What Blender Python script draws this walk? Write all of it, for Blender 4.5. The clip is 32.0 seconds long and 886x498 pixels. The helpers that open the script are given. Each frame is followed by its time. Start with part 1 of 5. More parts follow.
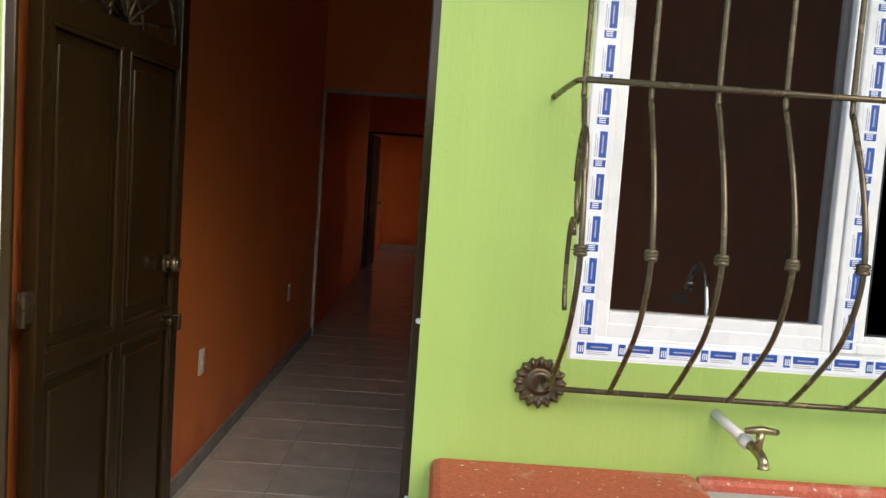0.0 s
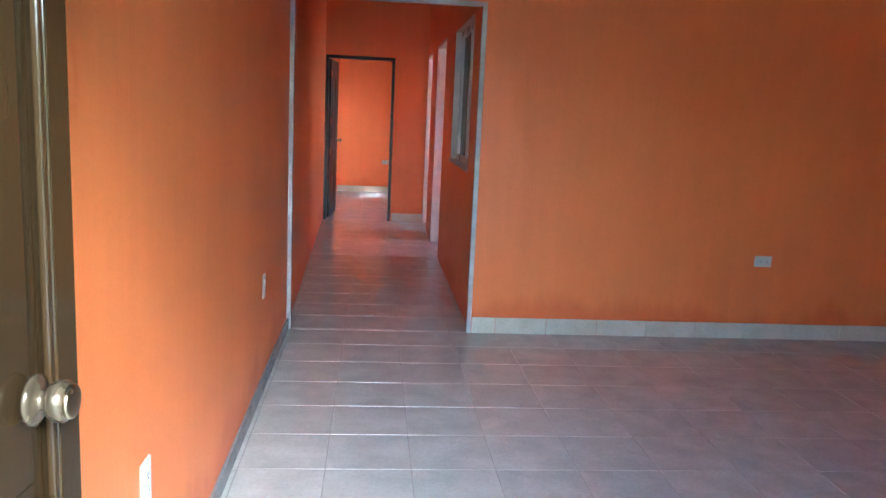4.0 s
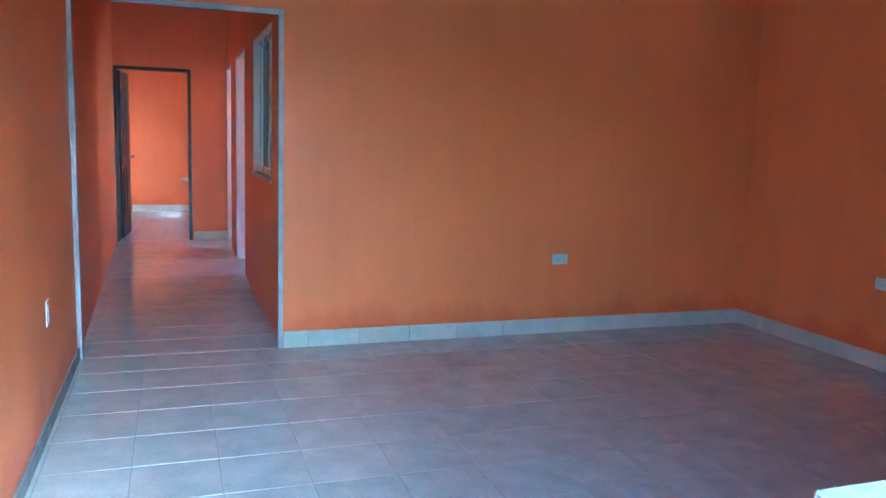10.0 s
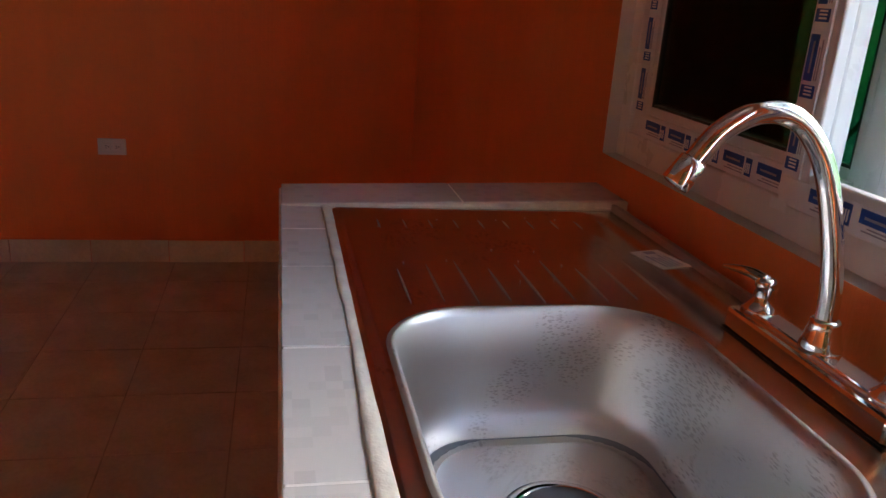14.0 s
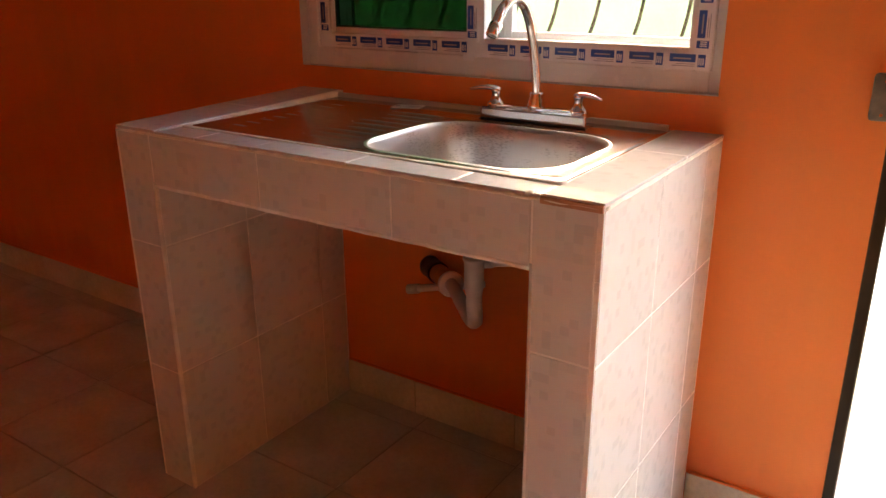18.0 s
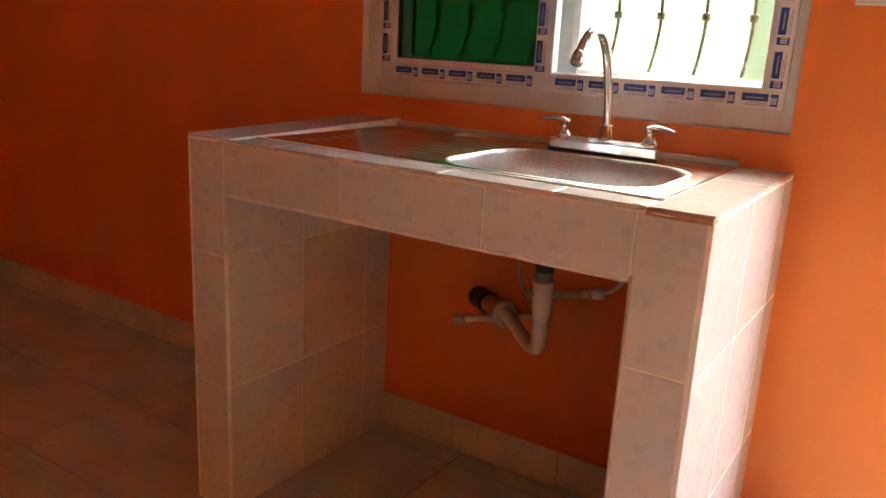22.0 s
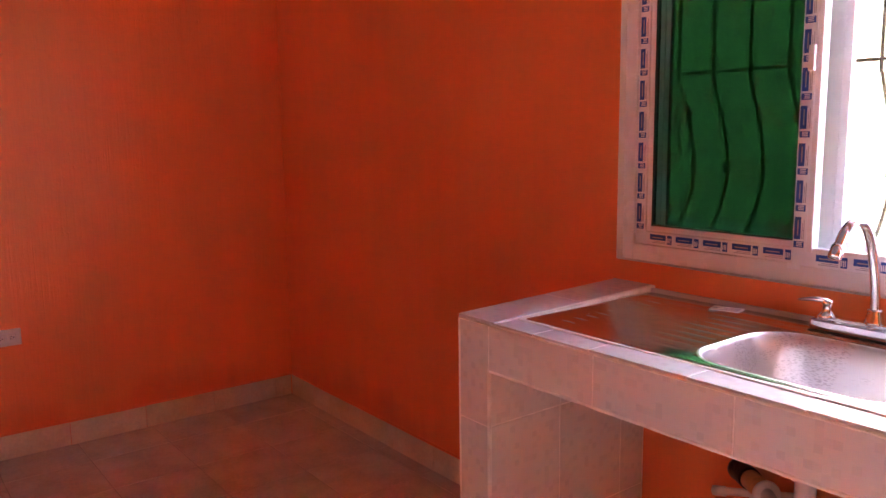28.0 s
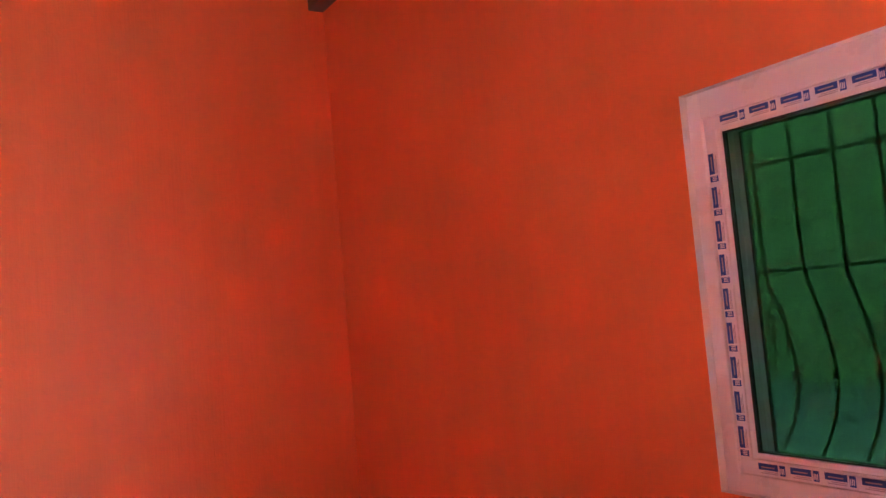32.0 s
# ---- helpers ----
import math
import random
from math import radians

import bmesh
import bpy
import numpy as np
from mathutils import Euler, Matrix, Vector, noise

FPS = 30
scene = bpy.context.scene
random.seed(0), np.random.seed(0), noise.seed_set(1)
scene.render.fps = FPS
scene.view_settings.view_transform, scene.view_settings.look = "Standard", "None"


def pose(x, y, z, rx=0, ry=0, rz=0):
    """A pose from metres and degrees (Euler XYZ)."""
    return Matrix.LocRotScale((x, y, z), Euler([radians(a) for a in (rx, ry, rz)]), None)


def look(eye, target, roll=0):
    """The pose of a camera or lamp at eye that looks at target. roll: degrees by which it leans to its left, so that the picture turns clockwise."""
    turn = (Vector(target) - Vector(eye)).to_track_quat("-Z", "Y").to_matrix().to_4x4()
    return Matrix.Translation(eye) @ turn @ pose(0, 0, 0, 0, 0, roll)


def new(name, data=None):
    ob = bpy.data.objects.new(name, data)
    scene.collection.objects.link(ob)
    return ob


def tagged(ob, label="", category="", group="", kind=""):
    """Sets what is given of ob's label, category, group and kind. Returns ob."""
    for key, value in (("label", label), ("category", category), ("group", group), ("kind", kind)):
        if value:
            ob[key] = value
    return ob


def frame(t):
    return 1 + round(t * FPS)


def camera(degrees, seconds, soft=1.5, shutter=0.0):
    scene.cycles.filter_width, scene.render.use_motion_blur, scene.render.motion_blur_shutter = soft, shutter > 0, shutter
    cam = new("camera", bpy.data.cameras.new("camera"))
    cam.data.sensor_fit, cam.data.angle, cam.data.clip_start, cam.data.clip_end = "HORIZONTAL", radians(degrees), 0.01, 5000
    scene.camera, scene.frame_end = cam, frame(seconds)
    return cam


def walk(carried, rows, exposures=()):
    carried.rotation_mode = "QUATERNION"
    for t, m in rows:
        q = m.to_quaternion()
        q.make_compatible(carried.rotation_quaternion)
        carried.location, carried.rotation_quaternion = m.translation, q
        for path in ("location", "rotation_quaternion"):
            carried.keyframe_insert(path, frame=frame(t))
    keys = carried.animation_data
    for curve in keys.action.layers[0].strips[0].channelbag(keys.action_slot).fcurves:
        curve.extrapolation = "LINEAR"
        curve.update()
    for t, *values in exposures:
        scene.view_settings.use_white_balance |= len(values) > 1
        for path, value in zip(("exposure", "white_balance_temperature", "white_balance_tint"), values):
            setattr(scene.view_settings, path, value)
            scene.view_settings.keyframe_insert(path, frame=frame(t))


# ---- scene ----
cam = camera(59.0, 32.0)
PATH = [
    (0, (1.012, -1.778, 1.336), (1.028, 0.215, 1.173), 4.0),
    (0.5, (0.802, -1.584, 1.316), (0.714, 0.397, 1.056), 2.8),
    (1, (0.728, -1.28, 1.302), (0.545, 0.686, 0.987), 1.8),
    (1.5, (0.626, -1.033, 1.297), (0.453, 0.931, 0.963), 1.7),
    (2, (0.49, -0.803, 1.323), (0.557, 1.165, 0.973), 1.7),
    (2.5, (0.498, -0.527, 1.324), (0.669, 1.43, 0.949), 1.0),
    (4.5, (0.513, -0.068, 1.385), (0.67, 1.906, 1.105), 3.7),
    (5, (0.503, -0.028, 1.407), (0.598, 1.965, 1.276), 5.1),
    (5.5, (0.498, -0.03, 1.436), (0.575, 1.968, 1.401), 5.0),
    (6, (0.513, -0.019, 1.471), (0.603, 1.976, 1.584), 4.3),
    (6.5, (0.51, -0.036, 1.494), (0.646, 1.946, 1.73), 4.1),
    (7, (0.518, -0.036, 1.511), (0.695, 1.927, 1.851), 4.0),
    (7.5, (0.536, -0.027, 1.526), (0.745, 1.919, 1.936), 3.7),
    (8, (0.532, -0.03, 1.488), (0.796, 1.919, 1.855), 3.6),
    (8.5, (0.556, -0.028, 1.429), (0.874, 1.941, 1.575), 2.4),
    (9, (0.578, -0.041, 1.41), (0.959, 1.921, 1.468), 1.4),
    (9.5, (0.569, -0.064, 1.351), (1.039, 1.877, 1.25), 1.9),
    (10, (0.54, -0.106, 1.328), (1.188, 1.766, 1.049), 1.8),
    (10.5, (0.542, -0.12, 1.328), (1.533, 1.598, 1.066), 1.2),
    (11, (0.592, -0.087, 1.309), (1.84, 1.45, 1.023), 0.0),
    (11.5, (0.679, -0.003, 1.303), (2.113, 1.328, 0.887), -1.0),
    (12, (0.73, 0.102, 1.283), (2.371, 1.093, 0.715), -0.2),
    (12.5, (0.764, 0.222, 1.304), (2.575, 0.829, 0.71), 1.8),
    (13, (0.919, 0.316, 1.287), (2.798, 0.604, 0.668), -0.3),
    (13.5, (1.007, 0.437, 1.271), (2.902, 0.408, 0.634), 1.8),
    (15.5, (1.089, 1.093, 1.243), (2.497, -0.2, 0.657), 3.4),
    (16, (1.091, 1.148, 1.242), (2.422, -0.207, 0.615), 2.2),
    (17, (1.028, 1.426, 1.218), (2.143, -0.112, 0.594), 0.5),
    (17.5, (0.937, 1.536, 1.218), (2.014, -0.026, 0.587), -0.5),
    (18, (0.865, 1.632, 1.231), (1.928, 0.074, 0.564), -0.4),
    (18.5, (0.857, 1.745, 1.189), (1.806, 0.129, 0.491), 1.0),
    (19, (0.855, 1.816, 1.187), (1.714, 0.188, 0.405), 1.7),
    (19.5, (0.851, 1.825, 1.183), (1.701, 0.196, 0.393), 2.3),
    (20, (0.867, 1.832, 1.194), (1.744, 0.211, 0.416), 2.2),
    (20.5, (0.881, 1.829, 1.208), (1.819, 0.223, 0.473), 2.0),
    (21, (0.904, 1.845, 1.235), (1.923, 0.225, 0.655), 2.1),
    (21.5, (0.917, 1.843, 1.242), (1.992, 0.242, 0.711), 2.2),
    (22, (1.005, 1.762, 1.141), (2.055, 0.138, 0.63), 3.0),
    (22.5, (1.167, 1.6, 0.916), (2.174, -0.091, 0.559), 4.6),
    (23, (1.237, 1.564, 0.78), (2.209, -0.169, 0.561), 9.7),
    (23.5, (1.246, 1.553, 0.73), (2.198, -0.193, 0.517), 13.3),
    (24, (1.268, 1.546, 0.683), (2.199, -0.215, 0.501), 13.8),
    (24.5, (1.269, 1.538, 0.662), (2.183, -0.226, 0.433), 13.6),
    (25, (1.254, 1.543, 0.693), (2.162, -0.219, 0.424), 12.6),
    (25.5, (1.192, 1.632, 0.908), (2.212, -0.044, 0.515), 9.6),
    (26, (1.106, 1.689, 1.196), (2.279, 0.125, 0.774), 4.6),
    (26.5, (0.992, 1.782, 1.287), (2.36, 0.37, 0.924), 1.9),
    (28.5, (0.936, 1.826, 1.382), (2.517, 0.637, 1.083), -1.0),
    (29, (0.943, 1.835, 1.394), (2.553, 0.682, 1.112), -1.6),
    (29.5, (0.953, 1.822, 1.427), (2.597, 0.697, 1.251), -3.5),
    (30, (0.991, 1.722, 1.45), (2.646, 0.603, 1.354), -4.6),
    (30.5, (1.037, 1.636, 1.472), (2.698, 0.523, 1.439), -3.9),
    (31, (1.068, 1.645, 1.490), (2.729, 0.531, 1.497), -3.8),
    (31.5, (1.070, 1.645, 1.510), (2.744, 0.554, 1.584), -4.3),
    (32, (1.065, 1.655, 1.530), (2.751, 0.588, 1.670), -4.9),
]
walk(cam, [(t, look(eye, target, roll)) for t, eye, target, roll in PATH],
     [(0, 1.25, 6600, 12), (1, 1.75, 6700, 12), (2, 3.55, 7400, 21), (4.5, 4.75, 4100, -6), (6, 5.25, 3850, -20), (9, 5.05, 3250, -26), (10, 4.9, 3600, -12), (11, 4.75, 4700, 0),
      (12, 4.3, 5600, 10), (13, 4.0, 5800, 14), (16, 4.45, 8000, 18), (17, 4.85, 8300, 24), (18, 4.55, 8600, 24), (19, 3.2, 9000, 18), (20, 3.2, 9100, 18), (21, 4.5, 8800, 18), (22, 4.95, 7800, 14),
      (22.5, 5.5, 6100, 8), (23, 5.6, 4900, 10), (24, 5.8, 4700, 8), (25.5, 6.1, 4750, 0), (26, 5.15, 5600, 4), (29, 5.75, 6700, 62), (30, 5.5, 6800, 61), (31, 6.05, 6300, 60), (32, 6.0, 6300, 63)])






# ---------- world, sun, exposure ----------
world = bpy.data.worlds.new("world")
scene.world = world
world.use_nodes = True
wn = world.node_tree.nodes
sky = wn.new("ShaderNodeTexSky")
sky.sky_type = 'NISHITA'
sky.sun_disc = False
sky.sun_elevation = radians(32)
sky.sun_rotation = radians(153)
sky.dust_density = 2.5
wn["Background"].inputs["Strength"].default_value = 0.15
world.node_tree.links.new(sky.outputs[0], wn["Background"].inputs["Color"])

sun = new("sun", bpy.data.lights.new("sun", 'SUN'))
sun.data.energy = 0.5
sun.data.angle = radians(75)
sun.data.color = (0.95, 1.0, 0.95)
sun.matrix_world = look((4.4, -8.6, 6.0), (0.0, 0.0, 0.0))


# ---------- materials ----------
def material(name):
    m = bpy.data.materials.new(name)
    m.use_nodes = True
    return m, m.node_tree.nodes, m.node_tree.links, m.node_tree.nodes["Principled BSDF"]


def ramp(n, stops):
    r = n.new("ShaderNodeValToRGB")
    e = r.color_ramp.elements
    while len(e) < len(stops):
        e.new(0.5)
    for k, (p, c) in enumerate(stops):
        e[k].position = p
        e[k].color = (*c, 1) if len(c) == 3 else c
    return r


def shade(c, f):
    return tuple(min(1, v * f) for v in c)


def noise_tex(n, l, vec, scale, detail=4, rough=0.55):
    t = n.new("ShaderNodeTexNoise")
    t.inputs["Scale"].default_value = scale
    t.inputs["Detail"].default_value = detail
    t.inputs["Roughness"].default_value = rough
    if vec is not None:
        l.new(vec, t.inputs["Vector"])
    return t


def stretched(n, l, scale=(1, 1, 1)):
    co = n.new("ShaderNodeTexCoord")
    mp = n.new("ShaderNodeMapping")
    mp.inputs["Scale"].default_value = scale
    l.new(co.outputs["Object"], mp.inputs["Vector"])
    return mp.outputs[0]


def mixed(n, l, a, b, fac, mode='MIX', amount=None):
    mx = n.new("ShaderNodeMix")
    mx.data_type = 'RGBA'
    mx.blend_type = mode
    for sock, v in ((mx.inputs[6], a), (mx.inputs[7], b)):
        if hasattr(v, "links"):
            l.new(v, sock)
        else:
            sock.default_value = (*v, 1)
    if hasattr(fac, "links"):
        l.new(fac, mx.inputs[0])
    else:
        mx.inputs[0].default_value = fac
    return mx.outputs[2]


def bump(n, l, b, height, strength, distance=0.002, below=None):
    bp = n.new("ShaderNodeBump")
    bp.inputs["Strength"].default_value = strength
    bp.inputs["Distance"].default_value = distance
    l.new(height, bp.inputs["Height"])
    if below is not None:
        l.new(below, bp.inputs["Normal"])
    l.new(bp.outputs[0], b.inputs["Normal"])
    return bp.outputs[0]


def surface(name, colour, rough=0.5, metal=0.0, vary=0.12, scale=6.0, grain=60.0, relief=0.15,
            stretch=(1, 1, 1), depth=0.002, rough_vary=0.1, random_vary=0.0, spec=0.5):
    """A painted or plain solid: colour with broad stains and fine grain, and a light relief."""
    m, n, l, b = material(name)
    vec = stretched(n, l, stretch)
    broad = noise_tex(n, l, vec, scale, 5)
    fine = noise_tex(n, l, vec, grain, 3)
    r1 = ramp(n, [(0.3, shade(colour, 1 - vary)), (0.7, shade(colour, 1 + vary))])
    l.new(broad.outputs["Fac"], r1.inputs[0])
    r2 = ramp(n, [(0.3, (1 - vary * 0.5,) * 3), (0.7, (1.0, 1.0, 1.0))])
    l.new(fine.outputs["Fac"], r2.inputs[0])
    col = mixed(n, l, r1.outputs[0], r2.outputs[0], 1.0, 'MULTIPLY')
    if random_vary:
        oi = n.new("ShaderNodeObjectInfo")
        r3 = ramp(n, [(0.0, (1 - random_vary,) * 3), (1.0, (1.0, 1.0, 1.0))])
        l.new(oi.outputs["Random"], r3.inputs[0])
        col = mixed(n, l, col, r3.outputs[0], 1.0, 'MULTIPLY')
    l.new(col, b.inputs["Base Color"])
    rr = n.new("ShaderNodeMapRange")
    rr.inputs["To Min"].default_value = max(0.03, rough - rough_vary)
    rr.inputs["To Max"].default_value = min(1.0, rough + rough_vary)
    l.new(broad.outputs["Fac"], rr.inputs["Value"])
    l.new(rr.outputs[0], b.inputs["Roughness"])
    b.inputs["Metallic"].default_value = metal
    b.inputs["Specular IOR Level"].default_value = spec
    if relief:
        bump(n, l, b, fine.outputs["Fac"], relief, depth)
    return m


def painted_wall(name, colour, comb=0.35, rough=0.55, damp=None, spec=0.5):
    """Roller-and-comb finished emulsion on plaster: vertical drags, lumps, patches, an optional damp stain along the foot."""
    m, n, l, b = material(name)
    drag = noise_tex(n, l, stretched(n, l, (95, 95, 3)), 1.0, 3)
    lump = noise_tex(n, l, stretched(n, l), 75, 3)
    patch = noise_tex(n, l, stretched(n, l, (1.0, 1.0, 0.45)), 1.6, 5, 0.6)
    streak = noise_tex(n, l, stretched(n, l, (14, 14, 0.8)), 1.0, 3)
    r1 = ramp(n, [(0.30, shade(colour, 0.92)), (0.70, shade(colour, 1.03))])
    l.new(patch.outputs["Fac"], r1.inputs[0])
    r2 = ramp(n, [(0.3, (0.965, 0.955, 0.945)), (0.7, (1, 1, 1))])
    l.new(streak.outputs["Fac"], r2.inputs[0])
    col = mixed(n, l, r1.outputs[0], r2.outputs[0], 1.0, 'MULTIPLY')
    if damp:
        co = n.new("ShaderNodeTexCoord")
        sep = n.new("ShaderNodeSeparateXYZ")
        l.new(co.outputs["Object"], sep.inputs[0])
        wob = noise_tex(n, l, stretched(n, l, (1, 1, 0.2)), 2.3, 5, 0.65)
        sub = n.new("ShaderNodeMath")
        sub.operation = 'MULTIPLY_ADD'
        sub.inputs[1].default_value = -0.55
        l.new(wob.outputs["Fac"], sub.inputs[0])
        l.new(sep.outputs["Z"], sub.inputs[2])
        mr = n.new("ShaderNodeMapRange")
        mr.inputs["From Min"].default_value = -0.16
        mr.inputs["From Max"].default_value = -0.05
        mr.inputs["To Min"].default_value = 0.5
        mr.inputs["To Max"].default_value = 0.0
        l.new(sub.outputs[0], mr.inputs["Value"])
        col = mixed(n, l, col, damp, mr.outputs[0])
    l.new(col, b.inputs["Base Color"])
    b.inputs["Roughness"].default_value = rough
    b.inputs["Specular IOR Level"].default_value = spec
    pit = noise_tex(n, l, stretched(n, l), 28, 2)
    pits = ramp(n, [(0.27, (0, 0, 0)), (0.36, (1, 1, 1))])
    l.new(pit.outputs["Fac"], pits.inputs[0])
    low = bump(n, l, b, pits.outputs[0], 0.25, 0.002)
    low = bump(n, l, b, lump.outputs["Fac"], 0.28, 0.003, low)
    bump(n, l, b, drag.outputs["Fac"], comb, 0.003, low)
    return m


ORANGE = painted_wall("orange_paint", (0.95, 0.275, 0.068), 0.45, 0.4, (0.70, 0.125, 0.03), 0.4)
GREEN = painted_wall("lime_paint", (0.37, 0.53, 0.13), 0.42, 0.55)
MORTAR = surface("grey_mortar", (0.52, 0.54, 0.49), 0.85, 0, 0.2, 9, 90, 0.5)
EDGE_GREY = surface("bare_plaster_edge", (0.56, 0.57, 0.57), 0.85, 0, 0.2, 9, 90, 0.5)
CEMENT = surface("grey_cement_strip", (0.31, 0.31, 0.30), 0.7, 0, 0.25, 7, 80, 0.4)
CONCRETE = surface("rough_concrete", (0.33, 0.31, 0.28), 0.9, 0, 0.3, 9, 55, 0.8, depth=0.006)
YARD = surface("yard_concrete", (0.69, 0.71, 0.63), 0.85, 0, 0.22, 1.3, 40, 0.5)
# Darker than the yard: shade of the eaves put into the colour.
PORCH_SHADED = surface("shaded_porch_concrete", (0.46, 0.48, 0.38), 0.8, 0, 0.2, 2.2, 50, 0.4)
PALE_WALL = surface("pale_green_wall", (0.52, 0.70, 0.32), 0.8, 0, 0.1, 1.5, 40, 0.4)
WHITE_REVEAL = surface("white_painted_plaster", (0.78, 0.76, 0.74), 0.6, 0, 0.06, 8, 60, 0.3)
PVC = surface("white_upvc", (0.82, 0.82, 0.82), 0.28, 0, 0.03, 5, 60, 0.03)
PVC_PIPE = surface("white_pvc_pipe", (0.75, 0.72, 0.68), 0.4, 0, 0.1, 14, 80, 0.08)
PVC_GREY = surface("grey_pvc_nut", (0.20, 0.22, 0.25), 0.45, 0, 0.12, 14, 80, 0.1)
PVC_ORANGE = surface("orange_smeared_pvc", (0.62, 0.30, 0.10), 0.5, 0, 0.2, 30, 90, 0.15)
TAPE_BLACK = surface("black_tape", (0.012, 0.012, 0.013), 0.35, 0, 0.3, 35, 90, 0.6, depth=0.004)
FILM = surface("printed_film", (0.86, 0.87, 0.90), 0.32, 0, 0.05, 20, 90, 0.12)
INK = surface("blue_ink", (0.013, 0.085, 0.40), 0.4, 0, 0.15, 40, 120, 0.0)
INK_RED = surface("pale_ink", (0.40, 0.38, 0.46), 0.45, 0, 0.1, 40, 120, 0.0)
DOOR_BROWN = surface("brown_enamel", (0.036, 0.021, 0.008), 0.14, 0.0, 0.25, 5, 70, 0.12, (1, 1, 0.4), rough_vary=0.06, spec=0.24)
BAR_BRONZE = surface("bronze_painted_steel", (0.13, 0.095, 0.055), 0.26, 0.6, 0.25, 18, 70, 0.12)
BLACK_FRAME = surface("black_enamel", (0.012, 0.010, 0.010), 0.35, 0, 0.25, 6, 70, 0.1)
HALL_DOOR = surface("dark_wood_door", (0.018, 0.010, 0.007), 0.35, 0, 0.3, 5, 60, 0.15, (6, 6, 0.6))
PLATE = surface("white_plastic_plate", (0.78, 0.76, 0.72), 0.35, 0, 0.04, 12, 60, 0.02)
SLOT = surface("socket_slot", (0.03, 0.03, 0.03), 0.5, 0, 0.1, 12, 60, 0.0)
CHROME = surface("chrome", (0.86, 0.86, 0.87), 0.06, 1.0, 0.02, 8, 60, 0.0, rough_vary=0.03)
BRASS = surface("worn_brass", (0.38, 0.30, 0.18), 0.28, 1.0, 0.15, 20, 70, 0.1)
ZINC = surface("galvanised_steel", (0.60, 0.66, 0.70), 0.34, 0.85, 0.16, 14, 50, 0.1)
ROOF = surface("galvalume_sheet", (0.60, 0.60, 0.63), 0.30, 0.85, 0.1, 3, 40, 0.05, (1, 0.3, 1))
BEAM_PAINT = surface("grey_primer_steel", (0.15, 0.15, 0.155), 0.5, 0.2, 0.2, 6, 60, 0.15)
GROUT = surface("floor_grout", (0.38, 0.35, 0.30), 0.85, 0, 0.2, 10, 90, 0.3)
GROUT_WHITE = surface("white_grout", (0.86, 0.85, 0.80), 0.7, 0, 0.12, 25, 90, 0.4, depth=0.003)
CAULK = surface("cream_caulk", (0.86, 0.85, 0.74), 0.5, 0, 0.15, 22, 70, 0.4, depth=0.004)
CEMENT_PALE = surface("pale_wet_cement", (0.46, 0.48, 0.46), 0.6, 0, 0.15, 6, 60, 0.3)
GATE = surface("rusty_sheet_metal", (0.26, 0.19, 0.15), 0.6, 0.1, 0.3, 3, 40, 0.3)
KEEPER = surface("tarnished_keeper", (0.20, 0.19, 0.15), 0.4, 0.7, 0.3, 25, 80, 0.2)
PILLAR = surface("mossy_green_render", (0.21, 0.235, 0.15), 0.85, 0, 0.15, 1.6, 40, 0.4)
CLAY = surface("bare_clay_edge", (0.52, 0.30, 0.18), 0.85, 0, 0.25, 40, 90, 0.4, depth=0.003)
STICKER = surface("paper_label", (0.84, 0.83, 0.80), 0.8, 0, 0.1, 30, 90, 0.05)


def worn_paint(name, colour, bare):
    """Thick cement paint rubbed through to the pale ground in patches and specks."""
    m, n, l, b = material(name)
    vec = stretched(n, l)
    broad = noise_tex(n, l, vec, 7, 6, 0.7)
    specks = noise_tex(n, l, vec, 60, 2)
    fine = noise_tex(n, l, vec, 110, 3)
    r1 = ramp(n, [(0.3, shade(colour, 0.75)), (0.7, shade(colour, 1.2))])
    l.new(fine.outputs["Fac"], r1.inputs[0])
    r2 = ramp(n, [(0.56, (0, 0, 0)), (0.66, (0.7, 0.7, 0.45))])
    l.new(broad.outputs["Fac"], r2.inputs[0])
    r3 = ramp(n, [(0.68, (0, 0, 0)), (0.72, (0.9, 0.9, 0.9))])
    l.new(specks.outputs["Fac"], r3.inputs[0])
    col = mixed(n, l, r1.outputs[0], bare, r2.outputs[0])
    col = mixed(n, l, col, (0.75, 0.66, 0.58), r3.outputs[0])
    l.new(col, b.inputs["Base Color"])
    b.inputs["Roughness"].default_value = 0.6
    bump(n, l, b, broad.outputs["Fac"], 0.5, 0.006)
    return m


RED_PAINT = worn_paint("worn_red_cement_paint", (0.48, 0.10, 0.055), (0.58, 0.34, 0.24))


